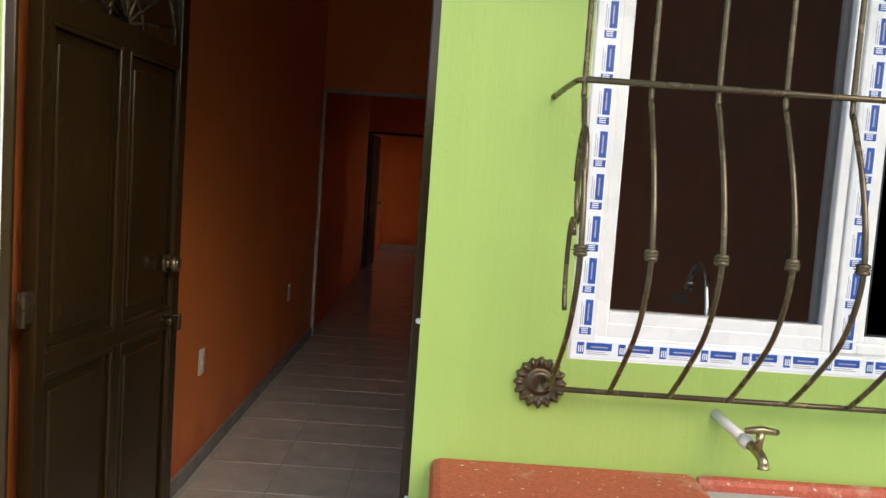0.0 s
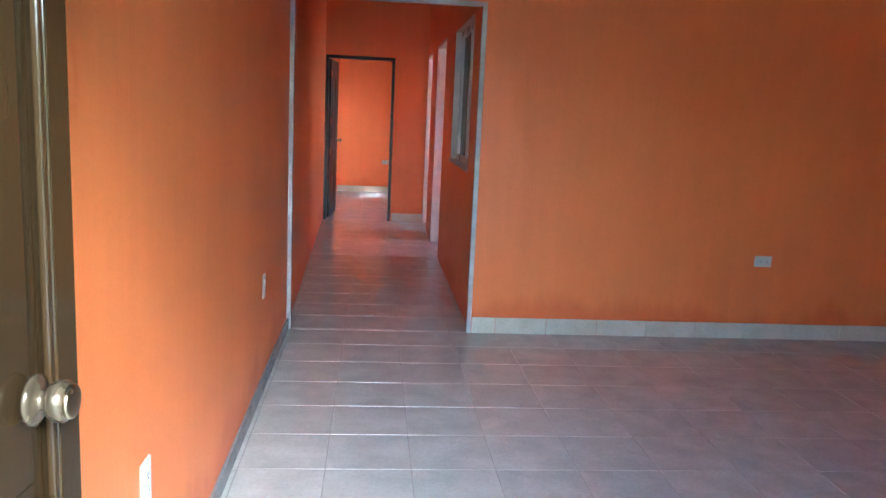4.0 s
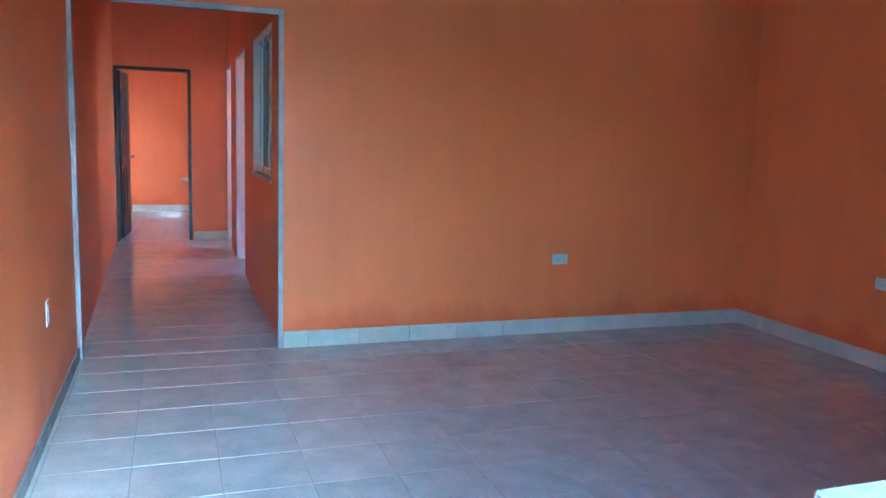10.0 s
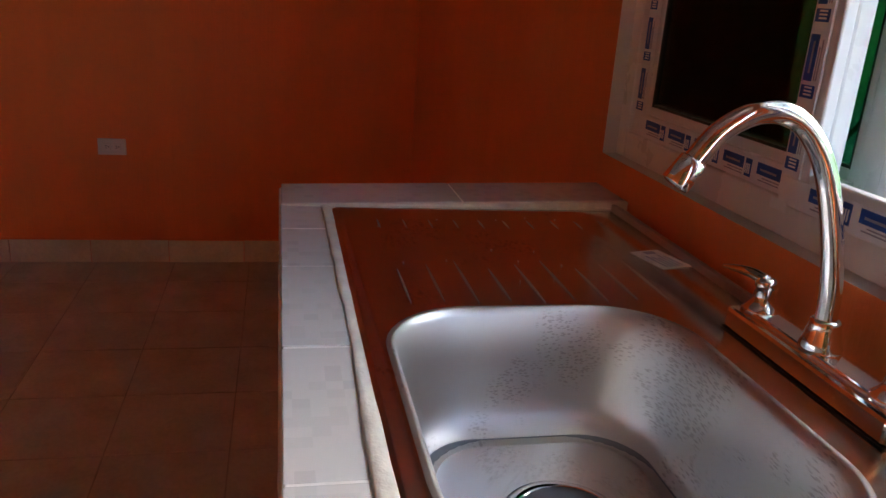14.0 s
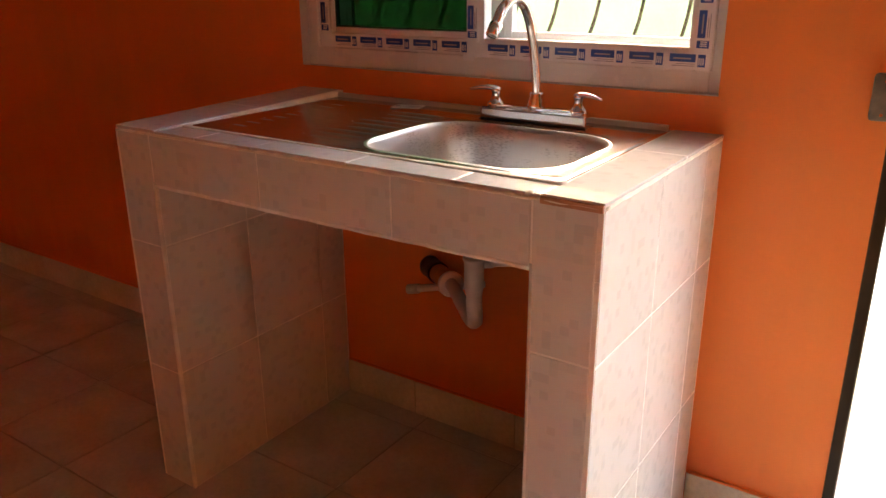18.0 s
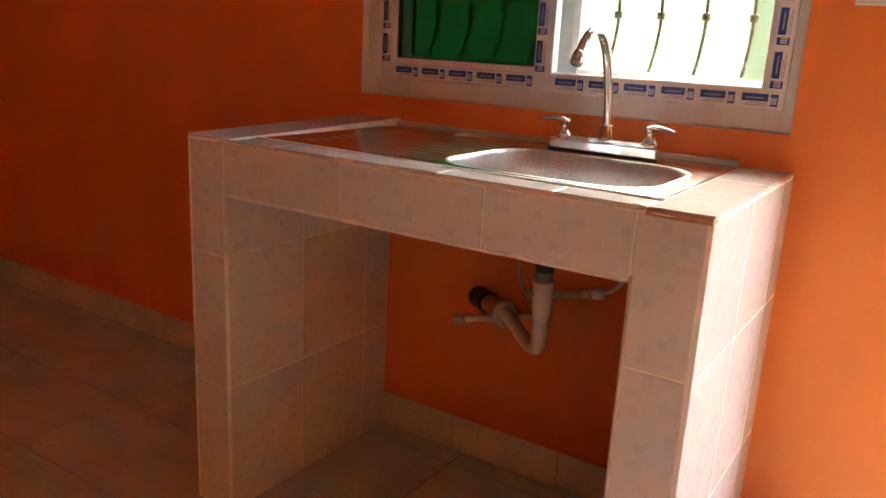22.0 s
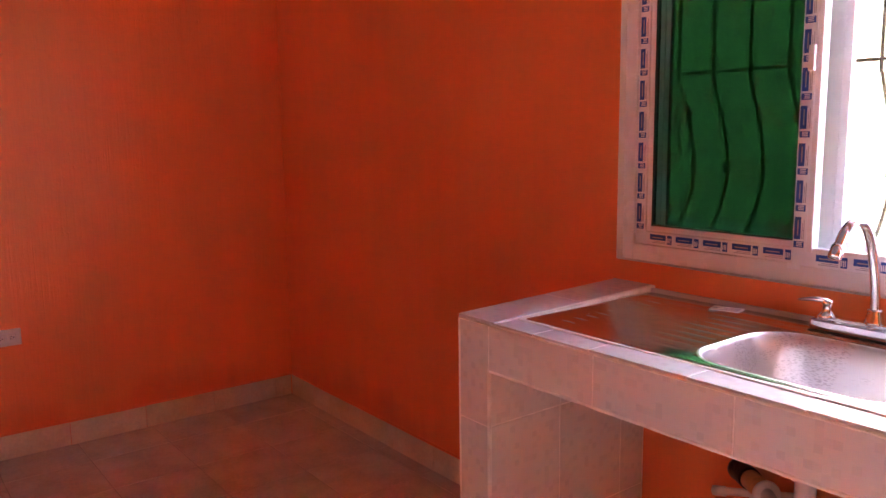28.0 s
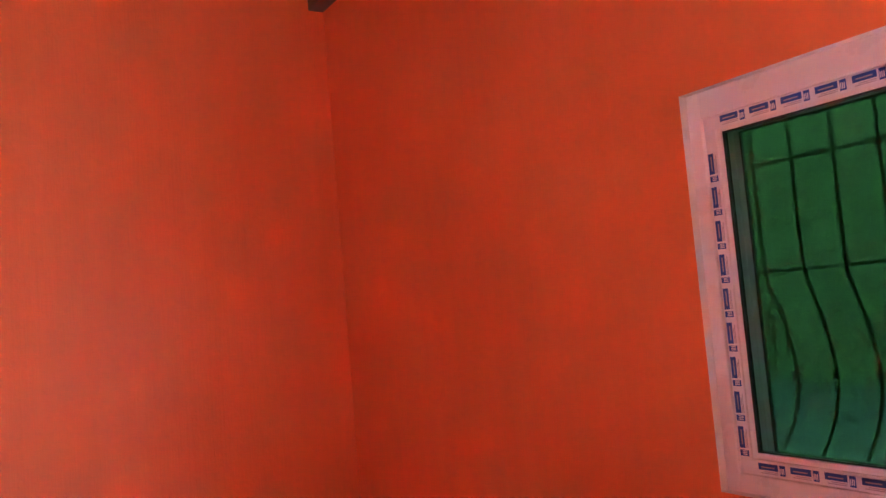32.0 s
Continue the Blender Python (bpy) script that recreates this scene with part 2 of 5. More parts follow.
def floor_tile_material(name, a, c, vein):
    """Glazed ceramic with cloudy marbling, each tile a little different."""
    m, n, l, b = material(name)
    oi = n.new("ShaderNodeObjectInfo")
    co = n.new("ShaderNodeTexCoord")
    add = n.new("ShaderNodeVectorMath")
    add.operation = 'MULTIPLY_ADD'
    add.inputs[1].default_value = (1, 1, 1)
    comb = n.new("ShaderNodeCombineXYZ")
    mul = n.new("ShaderNodeMath")
    mul.operation = 'MULTIPLY'
    mul.inputs[1].default_value = 37.0
    l.new(oi.outputs["Random"], mul.inputs[0])
    l.new(mul.outputs[0], comb.inputs[0])
    l.new(mul.outputs[0], comb.inputs[1])
    l.new(co.outputs["Object"], add.inputs[0])
    l.new(comb.outputs[0], add.inputs[2])
    cloud = noise_tex(n, l, add.outputs[0], 6, 4, 0.5)
    cloud.inputs["Distortion"].default_value = 0.3
    fine = noise_tex(n, l, add.outputs[0], 75, 4, 0.7)
    r1 = ramp(n, [(0.32, a), (0.55, c), (0.7, vein)])
    l.new(cloud.outputs["Fac"], r1.inputs[0])
    r2 = ramp(n, [(0.32, (0.87, 0.865, 0.86)), (0.62, (1, 1, 1))])
    l.new(fine.outputs["Fac"], r2.inputs[0])
    r3 = ramp(n, [(0.0, (0.93, 0.93, 0.93)), (1.0, (1, 1, 1))])
    l.new(oi.outputs["Random"], r3.inputs[0])
    col = mixed(n, l, r1.outputs[0], r2.outputs[0], 1.0, 'MULTIPLY')
    col = mixed(n, l, col, r3.outputs[0], 1.0, 'MULTIPLY')
    l.new(col, b.inputs["Base Color"])
    mr = n.new("ShaderNodeMapRange")
    mr.inputs["To Min"].default_value = 0.03
    mr.inputs["To Max"].default_value = 0.07
    l.new(cloud.outputs["Fac"], mr.inputs["Value"])
    l.new(mr.outputs[0], b.inputs["Roughness"])
    b.inputs["Specular IOR Level"].default_value = 0.5
    bump(n, l, b, fine.outputs["Fac"], 0.02, 0.0002)
    return m


FLOOR_TILE = floor_tile_material("floor_tile_glaze", (0.54, 0.53, 0.47), (0.62, 0.61, 0.545), (0.675, 0.665, 0.60))
SKIRT_TILE = floor_tile_material("skirting_tile_glaze", (0.65, 0.63, 0.49), (0.735, 0.71, 0.585), (0.785, 0.76, 0.63))


def mosaic_material():
    """White glazed wall tile printed with scattered small grey squares."""
    m, n, l, b = material("mosaic_print_tile")
    co = n.new("ShaderNodeTexCoord")
    geo_n = n.new("ShaderNodeNewGeometry")
    sc = n.new("ShaderNodeVectorMath")
    sc.operation = 'SCALE'
    sc.inputs["Scale"].default_value = 1 / 0.0155
    off = n.new("ShaderNodeVectorMath")
    off.operation = 'ADD'
    off.inputs[1].default_value = (0.37, 0.41, 0.33)
    fl = n.new("ShaderNodeVectorMath")
    fl.operation = 'FLOOR'
    l.new(geo_n.outputs["Position"], sc.inputs[0])
    l.new(sc.outputs[0], off.inputs[0])
    l.new(off.outputs[0], fl.inputs[0])
    wnz = n.new("ShaderNodeTexWhiteNoise")
    wnz.noise_dimensions = '3D'
    l.new(fl.outputs[0], wnz.inputs["Vector"])
    r = ramp(n, [(0.0, (0.66, 0.665, 0.635)), (0.10, (0.69, 0.695, 0.66)), (0.23, (0.73, 0.73, 0.695)), (1.0, (0.735, 0.735, 0.70))])
    r.color_ramp.interpolation = 'CONSTANT'
    l.new(wnz.outputs["Value"], r.inputs[0])
    soft = noise_tex(n, l, co.outputs["Object"], 9, 4)
    r2 = ramp(n, [(0.3, (0.95, 0.95, 0.94)), (0.7, (1, 1, 1))])
    l.new(soft.outputs["Fac"], r2.inputs[0])
    l.new(mixed(n, l, r.outputs[0], r2.outputs[0], 1.0, 'MULTIPLY'), b.inputs["Base Color"])
    b.inputs["Roughness"].default_value = 0.05
    b.inputs["Specular IOR Level"].default_value = 0.8
    wave = noise_tex(n, l, co.outputs["Object"], 20, 2)
    bump(n, l, b, wave.outputs["Fac"], 0.05, 0.002)
    return m


MOSAIC = mosaic_material()


def steel_material(name, smooth_to, rough_to):
    """Brushed stainless steel with dried water spots."""
    m, n, l, b = material(name)
    b.inputs["Metallic"].default_value = 1.0
    brush = noise_tex(n, l, stretched(n, l, (4, 160, 160)), 1.0, 3)
    spots = n.new("ShaderNodeTexVoronoi")
    spots.inputs["Scale"].default_value = 80
    spots.inputs["Randomness"].default_value = 1.0
    blot = noise_tex(n, l, stretched(n, l), 9, 4)
    lt = n.new("ShaderNodeMath")
    lt.operation = 'MULTIPLY'
    r0 = ramp(n, [(0.30, (1, 1, 1)), (0.45, (0, 0, 0))])
    l.new(spots.outputs["Distance"], r0.inputs[0])
    r1 = ramp(n, [(0.55, (0, 0, 0)), (0.60, (0.9, 0.9, 0.9))])
    l.new(blot.outputs["Fac"], r1.inputs[0])
    l.new(r0.outputs[0], lt.inputs[0])
    l.new(r1.outputs[0], lt.inputs[1])
    l.new(mixed(n, l, (0.64, 0.64, 0.62), (0.43, 0.42, 0.40), lt.outputs[0]), b.inputs["Base Color"])
    mr = n.new("ShaderNodeMapRange")
    mr.inputs["To Min"].default_value = smooth_to
    mr.inputs["To Max"].default_value = rough_to
    l.new(brush.outputs["Fac"], mr.inputs["Value"])
    l.new(mr.outputs[0], b.inputs["Roughness"])
    bump(n, l, b, brush.outputs["Fac"], 0.05, 0.001)
    return m


STEEL = steel_material("stainless_steel", 0.38, 0.50)
DECK_STEEL = steel_material("polished_stainless_deck", 0.17, 0.26)


def glass_material(name, colour, rough=0.02):
    m, n, l, b = material(name)
    b.inputs["Base Color"].default_value = (*colour, 1)
    b.inputs["Transmission Weight"].default_value = 1.0
    b.inputs["Roughness"].default_value = rough
    b.inputs["IOR"].default_value = 1.25
    return m


def thin_pane(name, colour):
    """A thin pane, lightly tinted: straight through, with a clear reflection on top."""
    m, n, l, b = material(name)
    n.remove(b)
    clear = n.new("ShaderNodeBsdfTransparent")
    clear.inputs["Color"].default_value = (*colour, 1)
    gloss = n.new("ShaderNodeBsdfGlossy")
    gloss.inputs["Roughness"].default_value = 0.015
    fres = n.new("ShaderNodeFresnel")
    fres.inputs["IOR"].default_value = 1.22
    mx = n.new("ShaderNodeMixShader")
    l.new(fres.outputs[0], mx.inputs[0])
    l.new(clear.outputs[0], mx.inputs[1])
    l.new(gloss.outputs[0], mx.inputs[2])
    l.new(mx.outputs[0], n["Material Output"].inputs["Surface"])
    return m


def one_face_tint(name, colour):
    """Dark tint of the glass itself, put on its outer face alone; no film is there."""
    m, n, l, b = material(name)
    n.remove(b)
    tint = n.new("ShaderNodeBsdfTransparent")
    tint.inputs["Color"].default_value = (*colour, 1)
    l.new(tint.outputs[0], n["Material Output"].inputs["Surface"])
    return m


def screen_material():
    """Dark woven insect screen, its wires too fine to tell apart: half open, half dark wire."""
    m, n, l, b = material("insect_screen")
    b.inputs["Base Color"].default_value = (0.020, 0.015, 0.012, 1)
    b.inputs["Roughness"].default_value = 0.9
    b.inputs["Specular IOR Level"].default_value = 0.05
    clear = n.new("ShaderNodeBsdfTransparent")
    weave = noise_tex(n, l, stretched(n, l, (1, 1, 0.15)), 40, 3)
    cover = n.new("ShaderNodeMapRange")
    cover.inputs["To Min"].default_value = 0.44
    cover.inputs["To Max"].default_value = 0.54
    l.new(weave.outputs["Fac"], cover.inputs["Value"])
    mx = n.new("ShaderNodeMixShader")
    l.new(cover.outputs[0], mx.inputs[0])
    l.new(clear.outputs[0], mx.inputs[1])
    l.new(b.outputs[0], mx.inputs[2])
    l.new(mx.outputs[0], n["Material Output"].inputs["Surface"])
    return m


SCREEN = screen_material()
GREEN_GLASS = thin_pane("green_window_glass", (0.50, 0.60, 0.56))
CLEAR_GLASS = thin_pane("clear_window_glass", (0.97, 0.98, 0.97))
GREEN_FACE_TINT = one_face_tint("green_glass_face_tint", (0.0015, 0.0158, 0.0060))
DOOR_GLASS = glass_material("door_light_glass", (0.55, 0.70, 0.66), 0.25)


# ---------- mesh helpers ----------
def mesh_of(bm, name, materials, smooth=False):
    me = bpy.data.meshes.new(name)
    bm.normal_update()
    bm.to_mesh(me)
    bm.free()
    for m in (materials if isinstance(materials, (list, tuple)) else [materials]):
        me.materials.append(m)
    if smooth:
        for p in me.polygons:
            p.use_smooth = True
    return me


def part(name, bm, mat, parent=None, label="", smooth=False):
    ob = new(name, mesh_of(bm, name, mat, smooth))
    if parent is not None:
        ob.parent = parent
    if label:
        ob["label"] = label
    return ob


def thing(name, label, category, place=None, group="", kind=""):
    ob = new(name)
    ob.empty_display_size = 0.05
    if place is not None:
        ob.matrix_world = place
    return tagged(ob, label, category, group, kind)


def box(bm, x0, x1, y0, y1, z0, z1, bevel=0.0, mat=0, m=None):
    vs = [bm.verts.new(Vector((x, y, z)) if m is None else m @ Vector((x, y, z)))
          for x in (x0, x1) for y in (y0, y1) for z in (z0, z1)]
    fs = []
    for a in ((0, 1, 3, 2), (4, 6, 7, 5), (0, 4, 5, 1), (2, 3, 7, 6), (0, 2, 6, 4), (1, 5, 7, 3)):
        f = bm.faces.new([vs[i] for i in a])
        f.material_index = mat
        fs.append(f)
    if bevel:
        es = list({e for f in fs for e in f.edges})
        bmesh.ops.bevel(bm, geom=es, offset=bevel, segments=2, affect='EDGES', profile=0.5)
    return bm


def box_bm(*a, **k):
    return box(bmesh.new(), *a, **k)


def smooth_line(pts, steps=8):
    """Points along a smooth curve through the given ones."""
    p = [Vector(q) for q in pts]
    p = [2 * p[0] - p[1]] + p + [2 * p[-1] - p[-2]]
    out = []
    for i in range(1, len(p) - 2):
        for k in range(steps):
            t = k / steps
            a, b, c, d = p[i - 1], p[i], p[i + 1], p[i + 2]
            out.append(0.5 * ((2 * b) + (c - a) * t + (2 * a - 5 * b + 4 * c - d) * t * t + (3 * b - a - 3 * c + d) * t ** 3))
    out.append(p[-2])
    return out


def tube(bm, pts, radius, seg=10, caps=True, square=False):
    """Sweeps a round (or square) section along points; radius is a number or one for each point."""
    pts = [Vector(p) for p in pts]
    rad = radius if isinstance(radius, (list, tuple)) else [radius] * len(pts)
    side = None
    rings = []
    if square:
        seg = 4
    for i, p in enumerate(pts):
        d = (pts[min(i + 1, len(pts) - 1)] - pts[max(i - 1, 0)]).normalized()
        if side is None:
            side = d.orthogonal().normalized()
            if abs(d.z) < 0.9:
                side = d.cross(Vector((0, 0, 1))).normalized()
            else:
                side = Vector((1, 0, 0))
        side = (side - d * side.dot(d)).normalized()
        up = d.cross(side)
        ring = []
        for k in range(seg):
            a = 2 * math.pi * (k + (0.5 if square else 0)) / seg
            ring.append(bm.verts.new(p + (side * math.cos(a) + up * math.sin(a)) * rad[i] * (1.414 if square else 1)))
        rings.append(ring)
    for r, q in zip(rings, rings[1:]):
        for k in range(seg):
            bm.faces.new((r[k], r[(k + 1) % seg], q[(k + 1) % seg], q[k]))
    if caps:
        bm.faces.new(rings[0][::-1])
        bm.faces.new(rings[-1])
    return bm


def tube_bm(*a, **k):
    return tube(bmesh.new(), *a, **k)


def lathe(bm, profile, seg=24, m=None):
    """Turns a profile of (radius, height) round the local z axis."""
    rings = []
    for r, z in profile:
        ring = []
        for k in range(seg):
            a = 2 * math.pi * k / seg
            v = Vector((r * math.cos(a), r * math.sin(a), z))
            ring.append(bm.verts.new(m @ v if m is not None else v))
        rings.append(ring)
    for r, q in zip(rings, rings[1:]):
        for k in range(seg):
            bm.faces.new((r[k], r[(k + 1) % seg], q[(k + 1) % seg], q[k]))
    bm.faces.new(rings[0][::-1])
    bm.faces.new(rings[-1])
    return bm


def lathe_bm(*a, **k):
    return lathe(bmesh.new(), *a, **k)


def wall(name, axis, a0, a1, z0, z1, t0, t1, holes, mats, label, hole_mats=None):
    """A wall along x or y from a0 to a1, t0 to t1 thick, with openings (a, a, z, z) cut right through it.
    mats: the face at t0, the face at t1, the edges; hole_mats: the index of a material for each opening's reveal."""
    As = sorted({a0, a1, *[h[0] for h in holes], *[h[1] for h in holes]})
    Zs = sorted({z0, z1, *[h[2] for h in holes], *[h[3] for h in holes]})
    As = [a for a in As if a0 <= a <= a1]
    Zs = [z for z in Zs if z0 <= z <= z1]
    bm = bmesh.new()
    cache = {}

    def v(a, t, z):
        key = (round(a, 5), round(t, 5), round(z, 5))
        if key not in cache:
            cache[key] = bm.verts.new((a, t, z) if axis == 'x' else (t, a, z))
        return cache[key]

    def hole_at(a, z):
        for i, h in enumerate(holes):
            if h[0] < a < h[1] and h[2] < z < h[3]:
                return i
        return None

    def solid(i, k):
        if not (0 <= i < len(As) - 1 and 0 <= k < len(Zs) - 1):
            return False, None
        h = hole_at((As[i] + As[i + 1]) / 2, (Zs[k] + Zs[k + 1]) / 2)
        return h is None, h

    def quad(pts, idx):
        f = bm.faces.new(pts)
        f.material_index = idx

    for i in range(len(As) - 1):
        for k in range(len(Zs) - 1):
            if not solid(i, k)[0]:
                continue
            a, c, p, q = As[i], As[i + 1], Zs[k], Zs[k + 1]
            quad((v(a, t0, p), v(c, t0, p), v(c, t0, q), v(a, t0, q)), 0)
            quad((v(c, t1, p), v(a, t1, p), v(a, t1, q), v(c, t1, q)), 1)
            for di, dk, pts in ((-1, 0, ((a, p), (a, q))), (1, 0, ((c, q), (c, p))), (0, -1, ((c, p), (a, p))), (0, 1, ((a, q), (c, q)))):
                s, h = solid(i + di, k + dk)
                if not s:
                    (u1, w1), (u2, w2) = pts
                    quad((v(u1, t0, w1), v(u1, t1, w1), v(u2, t1, w2), v(u2, t0, w2)),
                         2 if h is None or not hole_mats else hole_mats[h])
    bmesh.ops.recalc_face_normals(bm, faces=bm.faces)
    ob = new(name, mesh_of(bm, name, mats))
    return tagged(ob, label, "wall", kind="structure")


# ---------- plan ----------
XE, YN, T = 4.625, 4.72, 0.15          # living room: x 0..XE, y 0..YN, wall thickness
ZW = 3.31                              # top of the front walls
ZR = 3.408                             # top of the inner walls, under the sheets
DOOR = (0.035, 0.988, 0.0, 2.10)
WIN = (1.302, 2.448, 0.99, 2.025)
HX0, HX1, HY1 = -0.115, 1.167, 9.92     # hall
HALL_DOOR_HOLE = (-0.105, 0.746, 0.0, 2.05)
PITCH = 0.3335

wall("wall_south", 'x', -1.6, XE + T, -0.06, ZW - 0.01, -T, 0.0, [(DOOR[0], DOOR[1], -0.06, DOOR[3]), WIN],
     [GREEN, ORANGE, MORTAR, WHITE_REVEAL], "rendered front wall, lime green outside and orange inside", [2, 3])
wall("wall_west", 'y', 0.0, YN + T, -0.06, ZW + 0.25, -T, 0.0, [], [GREEN, ORANGE, ORANGE], "orange painted plaster wall with vertical comb marks")
wall("wall_east", 'y', 0.0, YN + T, -0.06, ZW + 0.25, XE, XE + T, [], [ORANGE, GREEN, ORANGE], "orange painted plaster wall")
wall("wall_north", 'x', 0.0, XE, -0.06, ZR, YN, YN + T, [(0.0, 1.167, -0.06, 2.05)], [ORANGE, ORANGE, ORANGE],
     "orange painted plaster wall with an open passage")
hall_west = wall("wall_hall_west", 'y', YN + T, HY1, -0.06, ZR, HX0 - T, HX0, [], [ORANGE, ORANGE, ORANGE], "orange painted hall wall")
wall("wall_hall_east", 'y', YN + T, HY1, -0.06, ZR, HX1, HX1 + T, [(5.30, 6.55, 1.01, 2.06), (7.41, 8.38, -0.06, 2.07), (9.20, 9.84, -0.06, 2.07)],
     [ORANGE, ORANGE, WHITE_REVEAL], "orange painted hall wall with a window and two doorways", [2, 2, 2])
for v in hall_west.data.vertices:      # this wall runs a little askew, from the passage's edge outwards
    v.co.x += 0.115 - 0.0221 * (v.co.y - YN)
wall("wall_bedroom_west", 'y', HY1, 13.75, -0.06, ZR, HX0 - T, HX0, [], [ORANGE, ORANGE, ORANGE], "orange painted bedroom wall")
wall("wall_hall_end", 'x', HX0, 2.5, -0.06, ZR, HY1, HY1 + T, [(HALL_DOOR_HOLE[0], HALL_DOOR_HOLE[1], -0.06, 2.05)], [ORANGE, ORANGE, ORANGE],
     "orange painted wall at the end of the hall")
wall("wall_bedroom_north", 'x', HX0, 2.65, -0.06, ZR, 13.6, 13.6 + T, [], [ORANGE, ORANGE, ORANGE], "orange painted bedroom wall")
# Window openings from here on are unseen, sized for the light they let in.
wall("wall_bedroom_east", 'y', HY1 + T, 13.6, -0.06, ZR, 2.5, 2.5 + T, [(10.3, 11.4, 1.0, 2.2)], [ORANGE, GREEN, WHITE_REVEAL], "orange bedroom wall with a window opening")
wall("wall_rooms_east", 'y', YN + T, 8.8, -0.06, ZR, 4.15, 4.15 + T, [(5.75, 5.87, 1.7, 2.0), (7.45, 8.45, 1.3, 2.4)], [ORANGE, GREEN, WHITE_REVEAL], "orange side room wall with window openings")
wall("wall_rooms_between", 'x', HX1 + T, 4.15, -0.06, ZR, 6.9, 6.9 + T, [], [ORANGE, ORANGE, ORANGE], "orange partition wall")
wall("wall_bath_south", 'x', HX1 + T, 4.3, -0.06, ZR, 8.8, 8.8 + T, [], [ORANGE, ORANGE, ORANGE], "orange partition wall")
wall("wall_bath_east", 'y', 8.95, HY1, -0.06, ZR, 3.0, 3.0 + T, [(9.2, 9.8, 1.2, 2.4)], [ORANGE, GREEN, WHITE_REVEAL], "orange bathroom wall with a small window opening")

# grey unpainted edge strips round the passage
passage = thing("trim_passage", "grey unpainted plaster edge round the passage", "trim", kind="structure")
for a in ((0.0, 0.026, YN - 0.006, YN + 0.03, 0.0, 2.052), (1.141, 1.170, YN - 0.006, YN + 0.03, 0.0, 2.052), (0.026, 1.141, YN - 0.006, YN + 0.03, 2.024, 2.052)):
    part("edge_strip", box_bm(*a, bevel=0.003), EDGE_GREY, passage)

# grey cement skirting along the west wall
cement = tagged(part("baseboard_west", box_bm(0.0, 0.014, 0.03, YN - 0.01, 0.0, 0.072, bevel=0.004), CEMENT),
                "rough grey cement skirting", "baseboard", kind="structure")

# ---------- ground and neighbours ----------
bm = bmesh.new()
box(bm, -80, 80, -80, 80, -0.5, -0.075)
ground = tagged(part("ground", bm, YARD), "pale bare concrete yard", "ground", kind="structure")
step = tagged(part("door_step", box_bm(DOOR[0] - 0.25, DOOR[1] + 0.25, -0.62, -T, -0.075, -0.012, bevel=0.008), YARD),
              "low concrete step at the front door", "step", kind="structure")
tagged(part("porch_slab", box_bm(-1.6, 5.2, -1.32, -T, -0.078, -0.050, bevel=0.006), PORCH_SHADED), "grey concrete porch slab along the front wall, toned darker for eaves shade", "slab", kind="structure")
bm = bmesh.new()
box(bm, -12, 22, -9.2, -9.05, -0.08, 2.3)
box(bm, -12.05, 22.05, -9.24, -9.01, 2.3, 2.36)
far_wall = tagged(part("boundary_wall", bm, PALE_WALL), "pale green rendered boundary wall", "wall", kind="structure")
bm = bmesh.new()
box(bm, 4.6, 17, -11.5, -9.3, -0.08, 5.6)
box(bm, 4.3, 17.3, -11.8, -9.0, 5.6, 5.75)
neighbour = tagged(part("neighbour_house", bm, PALE_WALL), "pale green rendered side of a neighbouring house", "house", kind="structure")
bm = bmesh.new()
box(bm, 1.95, 2.40, -4.7, -4.25, -0.08, 3.0, bevel=0.01)
pillar = tagged(part("yard_pillar", bm, PILLAR), "weathered green rendered pillar in the yard", "pillar", kind="structure")


gate = thing("yard_gate", "grey-brown sheet metal gate across the yard", "gate")
for k in range(5):
    part("gate_sheet", box_bm(0.92 + k * 0.2, 1.115 + k * 0.2, -6.23, -6.20 - 0.006 * (k % 2), -0.07, 1.9, bevel=0.006), GATE, gate)
for z in (0.1, 1.7):
    part("gate_rail", box_bm(0.92, 1.92, -6.27, -6.231, z, z + 0.06, bevel=0.006), GATE, gate)

# ---------- ceiling: sheet roof, purlins, beams ----------
def drop(y):
    """How far the roof has come down at y on its slope to the front."""
    return max(0.0, YN - y) * 0.02


def corrugated(x0, x1, y0, y1, z):
    bm = bmesh.new()
    prof = []
    x = x0
    while x < x1:
        prof += [(x, 0.0), (x + 0.088, 0.0), (x + 0.101, 0.026), (x + 0.125, 0.026), (x + 0.138, 0.0)]
        x += 0.152
    ys = (y0, YN, y1)
    rows = [[bm.verts.new((px, y, z + pz - drop(y))) for px, pz in prof] for y in ys]
    top = [[bm.verts.new((px, y, z + pz + 0.004 - drop(y))) for px, pz in prof] for y in ys]
    for k in range(len(ys) - 1):
        for i in range(len(prof) - 1):
            bm.faces.new((rows[k][i], rows[k + 1][i], rows[k + 1][i + 1], rows[k][i + 1]))
            bm.faces.new((top[k][i], top[k][i + 1], top[k + 1][i + 1], top[k + 1][i]))
    return bm


# The sheets' run past the front wall is unseen, added to shade the facade.
tagged(part("ceiling", corrugated(-0.35, 5.1, -1.9, 13.9, 3.412), ROOF), "bare corrugated metal roof sheets", "ceiling", kind="structure")


